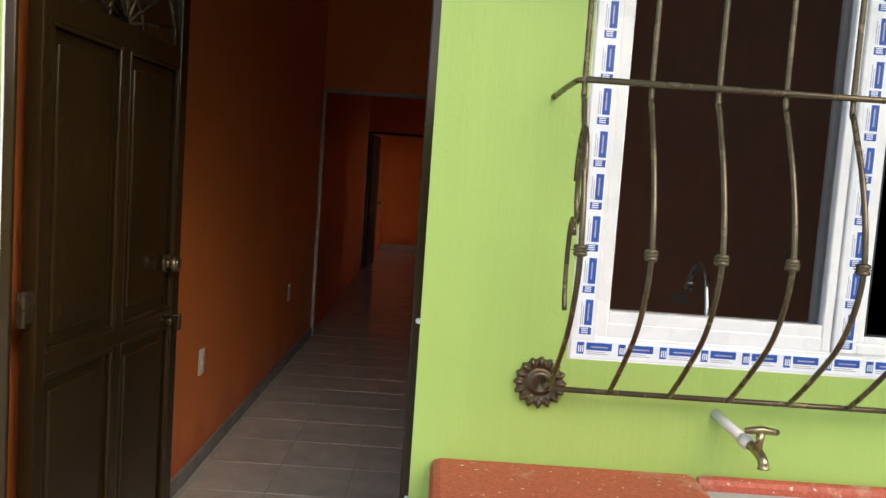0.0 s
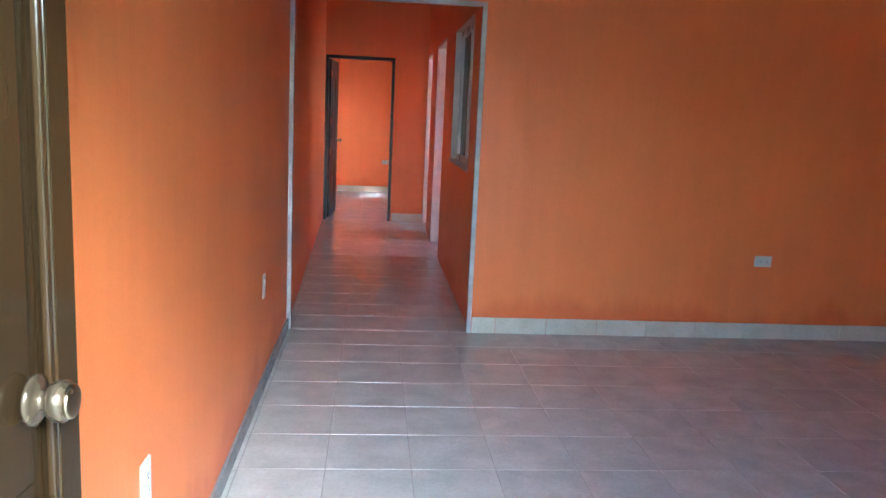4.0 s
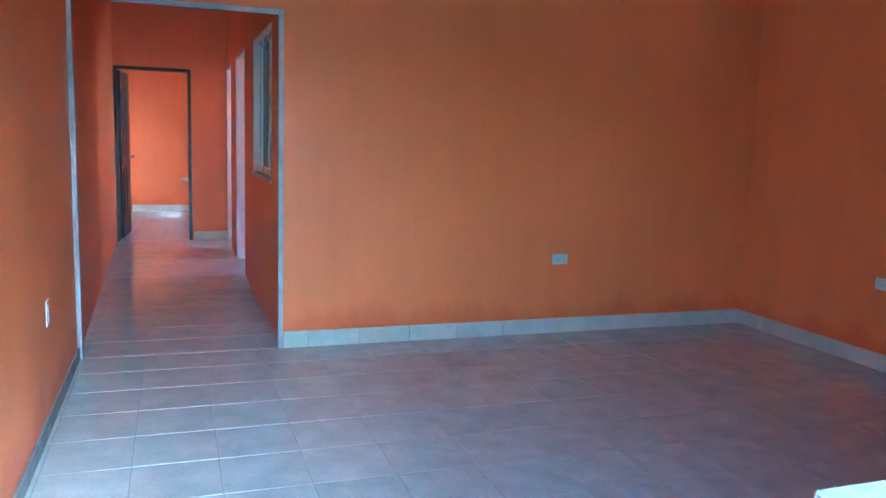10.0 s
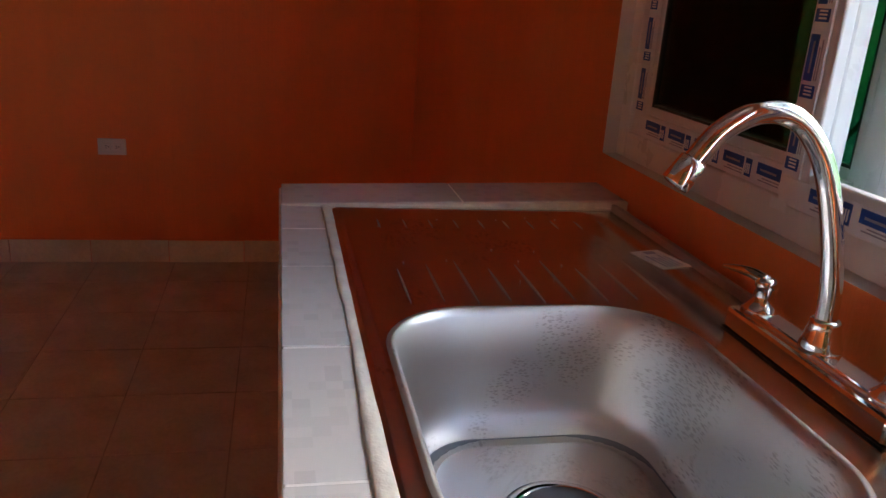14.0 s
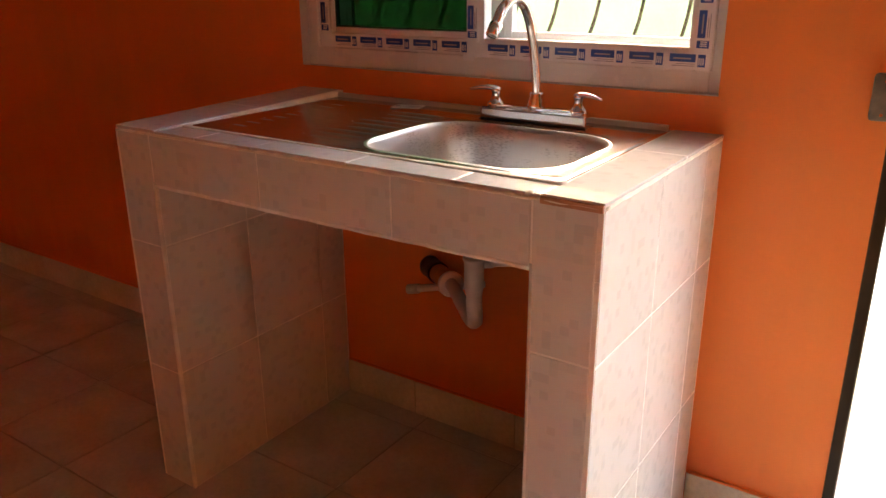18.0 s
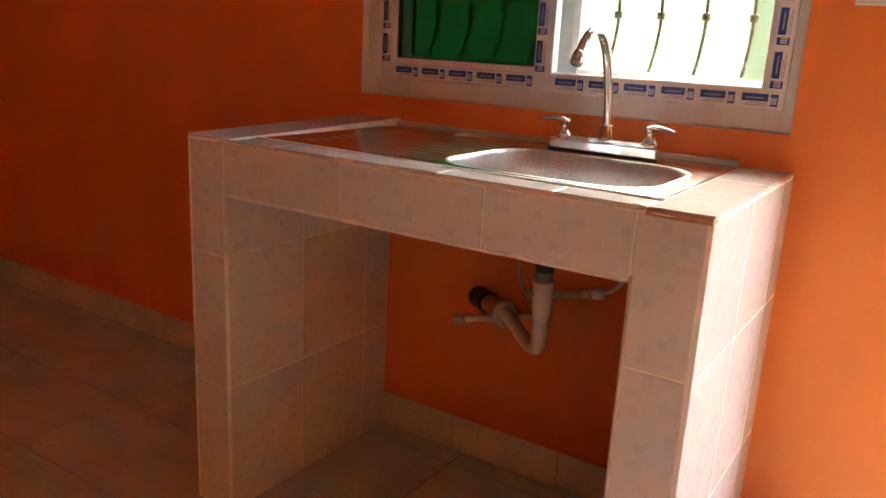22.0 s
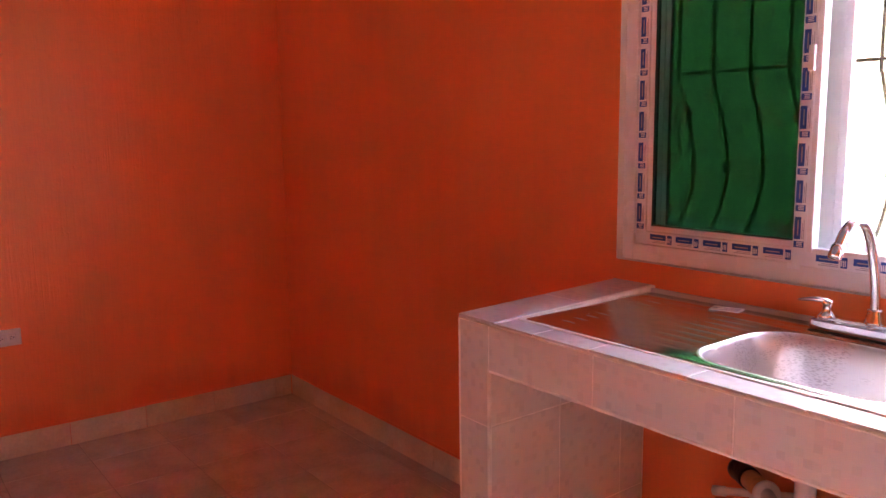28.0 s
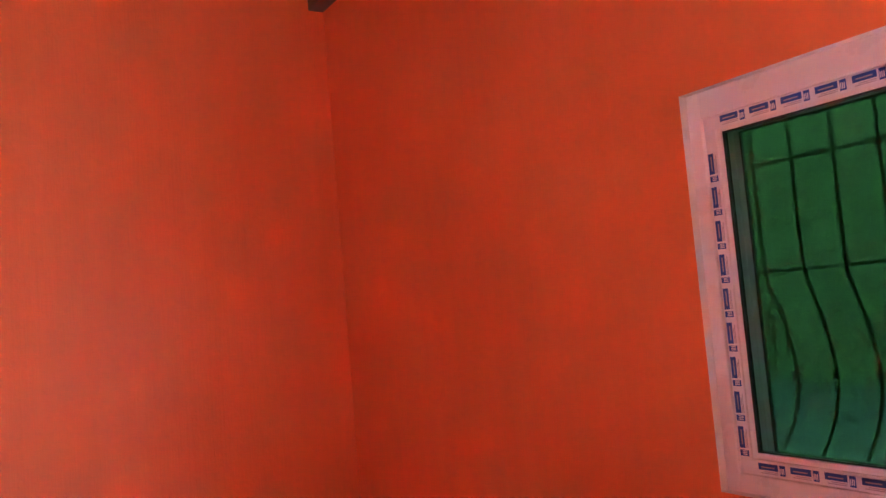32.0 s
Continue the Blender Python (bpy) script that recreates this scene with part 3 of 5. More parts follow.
def purlin(x0, x1, y, z0, z1):
    """A galvanised lipped C purlin, its web to the south."""
    p = thing("roof_purlin", "galvanised steel roof purlin under the sheets", "purlin", group="roof purlins")
    t, w, lip = 0.003, 0.05, 0.016
    part("web", box_bm(x0, x1, y, y + t, z0 + t, z1 - t), ZINC, p)
    for name, za, zl in (("bottom_flange", z0, z0 + t), ("top_flange", z1 - t, z1 - lip)):
        fl = part(name, box_bm(x0, x1, y, y + w, za, za + t, bevel=0.0008), ZINC, p)
        part("lip", box_bm(x0, x1, y + w - t, y + w, zl, zl + lip - t), ZINC, fl)
    return p


for y in (4.66, 3.52, 2.38, 1.25):
    purlin(0.004, XE - 0.004, y, 3.313 - drop(y), 3.409 - drop(y))
bm = bmesh.new()
box(bm, 2.290, 2.352, 0.004, YN - 0.004, 3.155, 3.309, bevel=0.006)
for v in bm.verts:
    v.co.z -= drop(v.co.y)
tagged(part("roof_beam", bm, BEAM_PAINT), "dark grey steel box beam carrying the purlins", "beam", "roof beams")
tagged(part("roof_beam", box_bm(2.356, XE - 0.003, 0.003, 0.085, 3.055, 3.209, bevel=0.006), BEAM_PAINT), "dark grey steel box beam along the front wall", "beam", "roof beams")
bm = bmesh.new()
for k in range(46):
    x = 0.02 + k * 0.1
    box(bm, x, x + random.uniform(0.05, 0.11), YN - random.uniform(0.006, 0.014), YN, ZW - random.uniform(0.004, 0.016), ZW + 0.002)
tagged(part("trim_wall_top", bm, MORTAR), "ragged mortar along the top of the wall", "trim", kind="structure")


# ---------- front door ----------
def front_door():
    hinge = pose(0.062, 0.030, 0, 0, 0, 86.5)
    d = thing("front_door", "open dark brown metal front door with panels and a top light", "door", hinge)
    w, z0, z1 = 0.875, 0.018, 2.06
    stiles = ((0.018, 0.056), (0.415, 0.460), (w - 0.060, w))
    for a, b in stiles[:1] + stiles[2:]:
        part("stile", box_bm(a, b, -0.02, 0.02, z0, z1, bevel=0.004), DOOR_BROWN, d)
    part("stile", box_bm(0.415, 0.460, -0.018, 0.018, z0 + 0.06, 1.66, bevel=0.004), DOOR_BROWN, d)
    for z, h in ((z0, 0.07), (0.806, 0.055), (1.655, 0.07), (z1 - 0.055, 0.055)):
        part("rail", box_bm(0.056, w - 0.060, -0.0185, 0.0185, z, z + h, bevel=0.004), DOOR_BROWN, d)
    for a, b in ((0.056, 0.415), (0.460, w - 0.060)):
        for p, q in ((0.088, 0.806), (0.861, 1.655)):
            pn = part("panel", box_bm(a, b, -0.004, 0.004, p, q), DOOR_BROWN, d)
            part("panel_field", box_bm(a + 0.045, b - 0.045, -0.011, 0.011, p + 0.045, q - 0.045, bevel=0.005), DOOR_BROWN, pn)
            bm = bmesh.new()
            for s in (-1, 1):
                y = s * 0.0135
                for c in ((a, a + 0.012, p, q), (b - 0.012, b, p, q)):
                    box(bm, c[0], c[1], y - 0.005, y + 0.005, c[2], c[3], bevel=0.003)
                for c in ((p, p + 0.012), (q - 0.012, q)):
                    box(bm, a + 0.012, b - 0.012, y - 0.005, y + 0.005, c[0], c[1], bevel=0.003)
            part("moulding", bm, DOOR_BROWN, pn)
    # top light: glass behind a fan of bars
    gl = part("top_light", box_bm(0.055, w - 0.055, -0.003, 0.003, 1.725, 2.005), DOOR_GLASS, d, "clear glass top light")
    bm = bmesh.new()
    cx, cz = w / 2, 1.727
    for k in range(7):
        a = math.pi * (k + 0.5) / 7
        e = Vector((cx + 0.33 * math.cos(a), -0.012, cz + 0.235 * math.sin(a)))
        tube(bm, [(cx, -0.012, cz), e], 0.006, 6)
    arc = [(cx + 0.34 * math.cos(t), -0.012, cz + 0.24 * math.sin(t)) for t in np.linspace(0, math.pi, 22)]
    tube(bm, arc, 0.006, 6)
    arc = [(cx + 0.10 * math.cos(t), -0.012, cz + 0.09 * math.sin(t)) for t in np.linspace(0, math.pi, 14)]
    tube(bm, arc, 0.006, 6)
    part("fan_grille", bm, BAR_BRONZE, gl, "bronze painted fan of bars", True)
    # knob, latch, hinges
    for s in (-1, 1):
        m = pose(0.752, s * 0.02, 1.018, 90 if s < 0 else -90, 0, 0)
        kn = part("door_knob", lathe_bm([(0.030, 0.0), (0.031, 0.005), (0.024, 0.008), (0.012, 0.010), (0.012, 0.018), (0.020, 0.021),
                                         (0.025, 0.028), (0.025, 0.038), (0.019, 0.044), (0.006, 0.046)], 24, m), BAR_BRONZE, d, "round dark metal knob with a brass key rose", True)
        part("key_rose", lathe_bm([(0.0205, 0.0425), (0.0205, 0.047), (0.017, 0.0485), (0.006, 0.0475)], 20, m), BRASS, kn, "worn brass keyhole", True)
    bm = bmesh.new()
    box(bm, w - 0.105, w - 0.020, -0.040, -0.02, 0.806, 0.830, bevel=0.006)
    box(bm, w - 0.055, w - 0.034, -0.048, -0.02, 0.783, 0.838, bevel=0.006)
    part("latch_pull", bm, DOOR_BROWN, d)
    for z in (0.30, 0.985, 1.86):
        bm = bmesh.new()
        box(bm, -0.050, 0.018, -0.016, -0.010, z - 0.038, z + 0.038, bevel=0.002)
        lathe(bm, [(0.0095, z - 0.042), (0.0095, z - 0.001)], 12, pose(-0.036, -0.018, 0))
        lathe(bm, [(0.0085, z + 0.001), (0.0085, z + 0.042)], 12, pose(-0.036, -0.018, 0))
        part("hinge", bm, BAR_BRONZE, d, "chipped brown steel hinge")
    return d


front_door()
fr = thing("door_frame_front", "brown enamelled steel door frame with chipped paint", "door frame", kind="structure")
part("jamb", box_bm(0.040, 0.128, -T - 0.004, -T + 0.009, -0.02, 2.10, bevel=0.003), DOOR_BROWN, fr)
part("reveal_lining", box_bm(DOOR[0] + 0.0005, DOOR[0] + 0.006, -T + 0.0095, -0.0005, 0.0, 2.098), ORANGE, fr, "orange painted plaster reveal")
tagged(part("wall_edge", box_bm(DOOR[0] - 0.01, 0.1035, -T - 0.006, -T - 0.0005, -0.07, 2.10, bevel=0.002), GREEN), "lime green plaster edge beside the door frame", "wall edge", kind="structure")
part("caulk_line", tube_bm([(0.1045 + 0.0012 * noise.noise((z * 6, 0, 2)), -T - 0.005, z) for z in np.linspace(0.0, 2.09, 40)], 0.0028, 6), WHITE_REVEAL, fr, "white caulk line", True)
part("jamb", box_bm(0.966, DOOR[1] + 0.002, -0.045, 0.004, 0.0, 2.10, bevel=0.004), DOOR_BROWN, fr)
part("head", box_bm(0.058, 0.966, -0.045, -0.006, 2.062, 2.10, bevel=0.004), DOOR_BROWN, fr)
st = part("strike_box", box_bm(0.984, 1.026, 0.0035, 0.032, 0.972, 1.056, bevel=0.006), KEEPER, fr, "tarnished steel lock keeper")
part("screw", lathe_bm([(0.003, 0.0), (0.003, 0.0015)], 8, pose(1.005, 0.0318, 0.984, -90)), CHROME, st)
part("screw", lathe_bm([(0.003, 0.0), (0.003, 0.0015)], 8, pose(1.005, 0.0318, 1.044, -90)), CHROME, st)
for z in (0.62, 1.03):
    bm = bmesh.new()
    bmesh.ops.create_icosphere(bm, subdivisions=2, radius=0.007)
    for v in bm.verts:
        v.co *= 1 + 0.35 * noise.noise(v.co * 90)
    bmesh.ops.translate(bm, verts=bm.verts, vec=(0.982, -0.05, z))
    part("plaster_blob", bm, WHITE_REVEAL, fr, "lump of white plaster", True)


# ---------- kitchen window ----------
def film_marks(parent, along, at_y, face, z, vertical=False):
    """Protective film with printed marks along one member of the frame. along: start and end; face: the side it looks to."""
    bm = bmesh.new()
    a, b = along
    w = 0.034

    def put(p, q, lo, hi, mat, lift):
        ys = (at_y, at_y + lift * face)
        if vertical:
            box(bm, z + lo, z + hi, min(ys), max(ys), p, q, mat=mat)
        else:
            box(bm, p, q, min(ys), max(ys), z + lo, z + hi, mat=mat)

    put(a, b, -w / 2, w / 2, 0, 0.0010)
    n = int((b - a) / 0.088)
    for k in range(n):
        s = a + 0.008 + k * 0.088
        if s + 0.07 > b:
            break
        put(s, s + 0.015, -0.011, 0.014, 1, 0.0016)
        for j in range(3):
            put(s + 0.003 + j * 0.0042, s + 0.0052 + j * 0.0042, -0.007, 0.007, 0, 0.0021)
        put(s + 0.020, s + 0.074, -0.002, 0.014, 1, 0.0016)
        put(s + 0.029, s + 0.066, 0.0035, 0.0065, 2, 0.0021)
        put(s + 0.021, s + 0.060, -0.0065, -0.005, 2, 0.0016)
        put(s + 0.021, s + 0.068, -0.0105, -0.009, 2, 0.0016)
    return part("printed_film", bm, [FILM, INK, INK_RED], parent, "white protective film printed with blue marks")


def ring(bm, x0, x1, z0, z1, y0, y1, west, east, low, top, bevel=0.004):
    """Four members round an opening, the rails let in between the stiles."""
    box(bm, x0, x0 + west, y0, y1, z0, z1, bevel=bevel)
    box(bm, x1 - east, x1, y0, y1, z0, z1, bevel=bevel)
    box(bm, x0 + west - 0.001, x1 - east + 0.001, y0 + 0.0008, y1 - 0.0008, z0, z0 + low, bevel=bevel)
    box(bm, x0 + west - 0.001, x1 - east + 0.001, y0 + 0.0008, y1 - 0.0008, z1 - top, z1, bevel=bevel)


def sash(parent, name, x0, x1, z0, z1, y0, y1, widths, glass=None):
    """A hollow-profile sash with a stepped glazing bead; widths: west, east, low and top members."""
    w, e, lo, to = widths
    bm = bmesh.new()
    ring(bm, x0, x1, z0, z1, y0, y1, w - 0.016, e - 0.016, lo - 0.016, to - 0.016)
    s = part(name, bm, PVC, parent)
    bm = bmesh.new()
    ring(bm, x0 + w - 0.017, x1 - e + 0.017, z0 + lo - 0.017, z1 - to + 0.017, y0 + 0.004, y1 - 0.004, 0.017, 0.017, 0.017, 0.017, 0.003)
    part("glazing_bead", bm, PVC, s)
    a = (x0 + w, x1 - e, z0 + lo, z1 - to)
    if glass:
        ym = (y0 + y1) / 2
        bm = box_bm(a[0] - 0.004, a[1] + 0.004, ym - 0.0025, ym + 0.0025, a[2] - 0.004, a[3] + 0.004)
        for f in bm.faces:             # only the face to the yard carries the tint
            f.material_index = 1 if len(glass) > 1 and f.calc_center_median().y < ym - 0.002 else 0
        part("pane", bm, glass, s, "dark green tinted glass")
        bm = bmesh.new()
        ring(bm, a[0] - 0.001, a[1] + 0.001, a[2] - 0.001, a[3] + 0.001, y0 + 0.006, y1 - 0.006, 0.005, 0.005, 0.005, 0.005, 0)
        part("gasket", bm, TAPE_BLACK, s, "black rubber gasket")
    return s


def kitchen_window():
    w = thing("window_1", "white sliding window half open, protective film still on its frame", "window", kind="structure")
    x0, x1, z0, z1 = WIN
    bm = bmesh.new()
    ring(bm, x0, x1, z0, z1, -0.134, -0.026, 0.030, 0.040, 0.048, 0.070, 0.003)
    fr = part("window_frame", bm, PVC, w)
    bm = bmesh.new()
    ring(bm, x0 + 0.006, x1 - 0.006, z0 - 0.001, z1 - 0.002, -0.1432, -0.1335, 0.054, 0.054, 0.043, 0.052, 0.003)
    fl = part("outer_flange", bm, PVC, fr)
    # leaf with green glass, the sliding one pushed behind it, and the open half's inner leaf
    s1 = sash(w, "sash", 1.873, 2.409, 1.037, 1.956, -0.062, -0.0365, (0.05, 0.053, 0.056, 0.045), [GREEN_GLASS])
    s2 = sash(w, "sash", 1.866, 2.4095, 1.0375, 1.9675, -0.1400, -0.118, (0.066, 0.042, 0.040, 0.050), [CLEAR_GLASS, GREEN_FACE_TINT])
    s3 = sash(w, "sash", 1.326, 1.913, 1.035, 1.9575, -0.036, -0.011, (0.050, 0.047, 0.048, 0.045))
    ya = -0.1432
    film_marks(fl, (x0 + 0.012, x1 - 0.012), ya, -1, z0 + 0.022)
    film_marks(fl, (x0 + 0.012, x1 - 0.012), ya, -1, z1 - 0.028)
    for x in (x0 + 0.033, x1 - 0.033):
        film_marks(fl, (z0 + 0.045, z1 - 0.056), ya, -1, x, True)
    film_marks(s2, (1.04, 1.965), -0.1400, -1, 1.892, True)
    for sh, y, xa, xb, xs in ((s1, -0.0365, 1.92, 2.407, (2.389,)), (s3, -0.011, 1.330, 1.91, (1.345, 1.895))):
        film_marks(sh, (xa, xb), y, 1, 1.0555)
        film_marks(sh, (xa, xb), y, 1, 1.937)
        for x in xs:
            film_marks(sh, (1.074, 1.918), y, 1, x, True)
    # torn corner of the film
    bm = bmesh.new()
    box(bm, 1.890, 1.922, -0.0095, -0.0088, 1.028, 1.042)
    part("torn_film", bm, FILM, s3)
    # insect screen on the open half: a fine wire mesh in its own frame
    sx0, sx1, sz0, sz1 = 1.360, 1.864, 1.0375, 1.9675
    bm = bmesh.new()
    ring(bm, sx0, sx1, sz0, sz1, -0.1325, -0.110, 0.026, 0.020, 0.030, 0.028, 0.002)
    ring(bm, sx0 + 0.024, sx1 - 0.018, sz0 + 0.028, sz1 - 0.026, -0.1300, -0.1085, 0.004, 0.003, 0.028, 0.014, 0.002)
    sf = part("screen_frame", bm, PVC, w)
    bm = bmesh.new()
    nx, nz = 12, 22
    xs, zs = np.linspace(sx0 + 0.02, sx1 - 0.017, nx), np.linspace(sz0 + 0.025, sz1 - 0.025, nz)
    rows = [[bm.verts.new((x, -0.112 + 0.0015 * noise.noise((x * 5, 1, z * 4)), z)) for x in xs] for z in zs]   # slightly slack
    for p, q in zip(rows, rows[1:]):
        for k in range(nx - 1):
            bm.faces.new((p[k], p[k + 1], q[k + 1], q[k]))
    part("screen_mesh", bm, SCREEN, sf, "fine dark insect screen", True)
    part("sash_latch", box_bm(1.878, 1.894, -0.0112, -0.001, 1.50, 1.56, bevel=0.003), PVC, s3)
    return w


kitchen_window()


def window_bars():
    g = thing("window_grille", "bronze painted wrought iron belly bars over the window", "window bars")
    xs = [1.260 + 0.1228 * i for i in range(11)]
    yb, yf = -0.335, -0.210
    for i, x in enumerate(xs):
        prof = [(0.0, 2.12), (0.0, 1.85), (0.0, 1.545), (-0.012, 1.50), (-0.060, 1.40), (-0.093, 1.29), (-0.095, 1.20), (-0.050, 1.10), (0.04, 1.01), (0.125, 0.938)]
        pts = smooth_line([(x, yb + dy, z) for dy, z in prof], 5)
        b = part("bar", tube_bm(pts, 0.0053, 8), BAR_BRONZE, g, smooth=True)
        m = pose(x, yb - 0.095, 1.240)
        part("collar", lathe_bm([(0.006, -0.011), (0.012, -0.009), (0.013, -0.004), (0.010, -0.002), (0.017, 0.0), (0.010, 0.002), (0.013, 0.004), (0.012, 0.009), (0.006, 0.011)], 12, m), BAR_BRONZE, b, smooth=True)
    for y, z in ((yb + 0.011, 2.10), (yb + 0.011, 1.85), (yb - 0.011, 1.543), (yf + 0.008, 0.936)):
        part("rail", tube_bm([(xs[0], y, z), (xs[-1], y, z)], 0.0060, 8), BAR_BRONZE, g, smooth=True)
    for z in (1.543, 2.10):
        for x, s in ((xs[0], -1), (xs[-1], 1)):
            part("wall_tie", tube_bm(smooth_line([(x, yb, z), (x + s * 0.014, yb + 0.02, z - 0.001), (x + s * 0.03, -T, z - 0.012)], 4), 0.006, 8), BAR_BRONZE, g, smooth=True)
    for x in (xs[0], xs[-1]):
        part("wall_tie", tube_bm([(x, yf + 0.008, 0.936), (x - 0.004, -T, 0.936)], 0.008, 8), BAR_BRONZE, g, smooth=True)
        # cast rosette on the wall: a ring of petals round a hollow hub
        bm = bmesh.new()
        seg = 96
        rings = []
        for r, h, wave in ((0.050, 0.0, 0.05), (0.053, 0.006, 0.07), (0.048, 0.014, 0.05), (0.038, 0.013, 0.02), (0.033, 0.006, 0.0), (0.027, 0.005, 0.0), (0.024, 0.012, 0.0), (0.018, 0.016, 0.0), (0.012, 0.008, 0.0), (0.001, 0.006, 0.0)):
            ring_v = []
            for k in range(seg):
                a = 2 * math.pi * k / seg
                c = math.cos(16 * a)
                rr = r * (1 + wave * c)
                ring_v.append(bm.verts.new((x - 0.012 + rr * math.cos(a), -T - h - 0.004 * (r > 0.036) * c, 0.936 + rr * math.sin(a))))
            rings.append(ring_v)
        for p, q in zip(rings, rings[1:]):
            for k in range(seg):
                bm.faces.new((p[k], p[(k + 1) % seg], q[(k + 1) % seg], q[k]))
        bm.faces.new(rings[-1])
        part("rosette", bm, BAR_BRONZE, g, "cast rosette at the wall", True)
    # side scrolls between the end bars and the wall
    for x in (xs[0] + 0.002, xs[-1] - 0.002):
        pts = [(x, yb - 0.03 + 0.05 * math.cos(a) * (1 - a / 14), 1.36 + 0.11 * math.sin(a) * (1 - a / 14)) for a in np.linspace(0, 7.5, 26)]
        part("scroll", tube_bm(pts, 0.005, 7), BAR_BRONZE, g, smooth=True)
        pts = [(x, yb + 0.02 + 0.03 * math.cos(a), 1.20 + 0.09 * math.sin(a)) for a in np.linspace(-1.2, 2.4, 18)]
        part("scroll", tube_bm(pts, 0.005, 7), BAR_BRONZE, g, smooth=True)
    return g


window_bars()


# ---------- counter ----------
CX0, CX1, CY, CZ = 1.281, 2.449, 0.608, 0.915
COLW = 0.118
SX0, SX1, SY0, SY1 = 1.385, 2.293, 0.035, 0.527


def tile(parent, x0, x1, y0, y1, z0, z1, name="tile", mat=None, label=""):
    return part(name, box_bm(x0, x1, y0, y1, z0, z1, bevel=0.0016), mat or MOSAIC, parent, label)


def counter():
    c = thing("sink_counter", "built-in masonry sink counter faced with white mosaic-print tiles", "counter")
    t = 0.008
    for x0, x1 in ((CX0 + t, CX0 + COLW - t), (CX1 - COLW + t, CX1 - t)):
        part("column_core", box_bm(x0 - t + 0.0011, x1 + t - 0.0011, 0.0, CY - 0.0011, 0.0, 0.792), GROUT_WHITE, c)
    bm = bmesh.new()
    zb, zt = 0.80, CZ - t
    box(bm, CX0 + t, CX1 - t, SY1, CY - t, zb, zt)
    box(bm, CX0 + t, SX0, 0.0, SY1, zb, zt)
    box(bm, SX1 - 0.02, CX1 - t, 0.0, SY1, zb, zt)
    box(bm, 1.882, SX1 - 0.02, 0.0, SY1, 0.835, 0.895)
    box(bm, SX0, 1.882, 0.0, 0.07, zb, 0.895)
    part("slab", bm, CONCRETE, c, "rough grey concrete slab")
    part("apron_bed", box_bm(CX0 + 0.0011, CX1 - 0.0011, CY - t - 0.002, CY - 0.0011, 0.7925, CZ - 0.0088), GROUT_WHITE, c)
    g = 0.0018
    rows = ((0.0, 0.325), (0.325, 0.648), (0.648, CZ - t))
    for z0, z1 in rows:
        for x0, x1 in ((CX0 + t, CX0 + COLW), (CX1 - COLW, CX1 - t)):
            tile(c, x0 + g, x1 - g, CY - t, CY, z0 + g, z1 - g)
        for y0, y1 in ((0.004, 0.106), (0.106, 0.356), (0.356, CY - 0.002)):
            tile(c, CX0, CX0 + t, y0 + g, y1 - g, z0 + g, z1 - g)
            tile(c, CX1 - t, CX1, y0 + g, y1 - g, z0 + g, z1 - g)
            z2 = min(z1, 0.80)
            for xa in (CX0 + COLW - t, CX1 - COLW):
                tile(c, xa, xa + t, y0 + g, min(y1, CY - t) - g, z0 + g, z2 - g)
    # apron
    for x0, x1 in ((1.399, 1.673), (1.673, 2.0), (2.0, 2.331)):
        tile(c, x0 + g, x1 - g, CY - t, CY, 0.792, CZ - t - g)
    # rounded grout beads on the front corners
    bm = bmesh.new()
    for x in (CX1 - COLW + 0.002, CX0 + COLW - 0.002):
        tube(bm, [(x, CY - 0.003, 0.0), (x, CY - 0.003, 0.80)], 0.0045, 8)
    pts = [(x, CY - 0.004 + 0.0015 * noise.noise((x * 20, 0, 0)), 0.792 + 0.003 * noise.noise((x * 14, 3, 0))) for x in np.linspace(1.403, 2.328, 60)]
    tube(bm, pts, 0.0055, 8)
    part("grout_bead", bm, GROUT_WHITE, c, "uneven white grout bead", True)
    # grout bed round the sink, then the top tiles
    bm = bmesh.new()
    box(bm, CX0 + 0.0011, CX1 - 0.0011, SY1 + 0.002, CY - 0.0035, CZ - 0.0085, CZ - 0.0014)
    box(bm, CX0 + 0.0011, 1.386, 0.001, SY1 + 0.002, CZ - 0.0085, CZ - 0.0014)
    box(bm, SX1 + 0.002, CX1 - 0.0011, 0.001, SY1 + 0.002, CZ - 0.0085, CZ - 0.0014)
    part("top_bed", bm, GROUT_WHITE, c)
    # top tiles
    zt = CZ - t
    for x0, x1 in ((1.385, 1.543), (1.543, 1.773), (1.773, 2.013), (2.013, 2.18), (2.18, 2.311)):
        tile(c, x0 + g, x1 - g, SY1 + 0.006, CY - 0.001, zt, CZ + random.uniform(-0.001, 0.001))
    for y0, y1 in ((0.002, 0.235), (0.235, CY - 0.001)):
        tile(c, CX0 + 0.001, 1.385 - g, y0 + g, y1 - g, zt, CZ)
    for y0, y1 in ((0.002, 0.30), (0.30, CY - 0.001)):
        ledge = tile(c, 2.313, CX1 - 0.001, y0 + g, y1 - g, zt, CZ + 0.001)
        for v in ledge.data.vertices:
            v.co.z += 0.015 * (1 - v.co.y / CY)
    bm = box_bm(2.3035, CX1 - 0.0015, 0.002, CY - 0.012, zt - 0.001, CZ - 0.0005)
    for v in bm.verts:
        if v.co.z > zt:
            v.co.z += 0.015 * (1 - v.co.y / CY)
    part("ledge_bed", bm, CAULK, c, "cream mortar under the sloping end tiles")
    # bare clay under the front edge of the west top tile
    part("bare_edge", box_bm(CX0 + 0.002, CX0 + 0.105, CY - 0.004, CY + 0.0012, zt - 0.007, CZ - 0.0035, bevel=0.0015), CLAY, c, "bare brown clay edge")
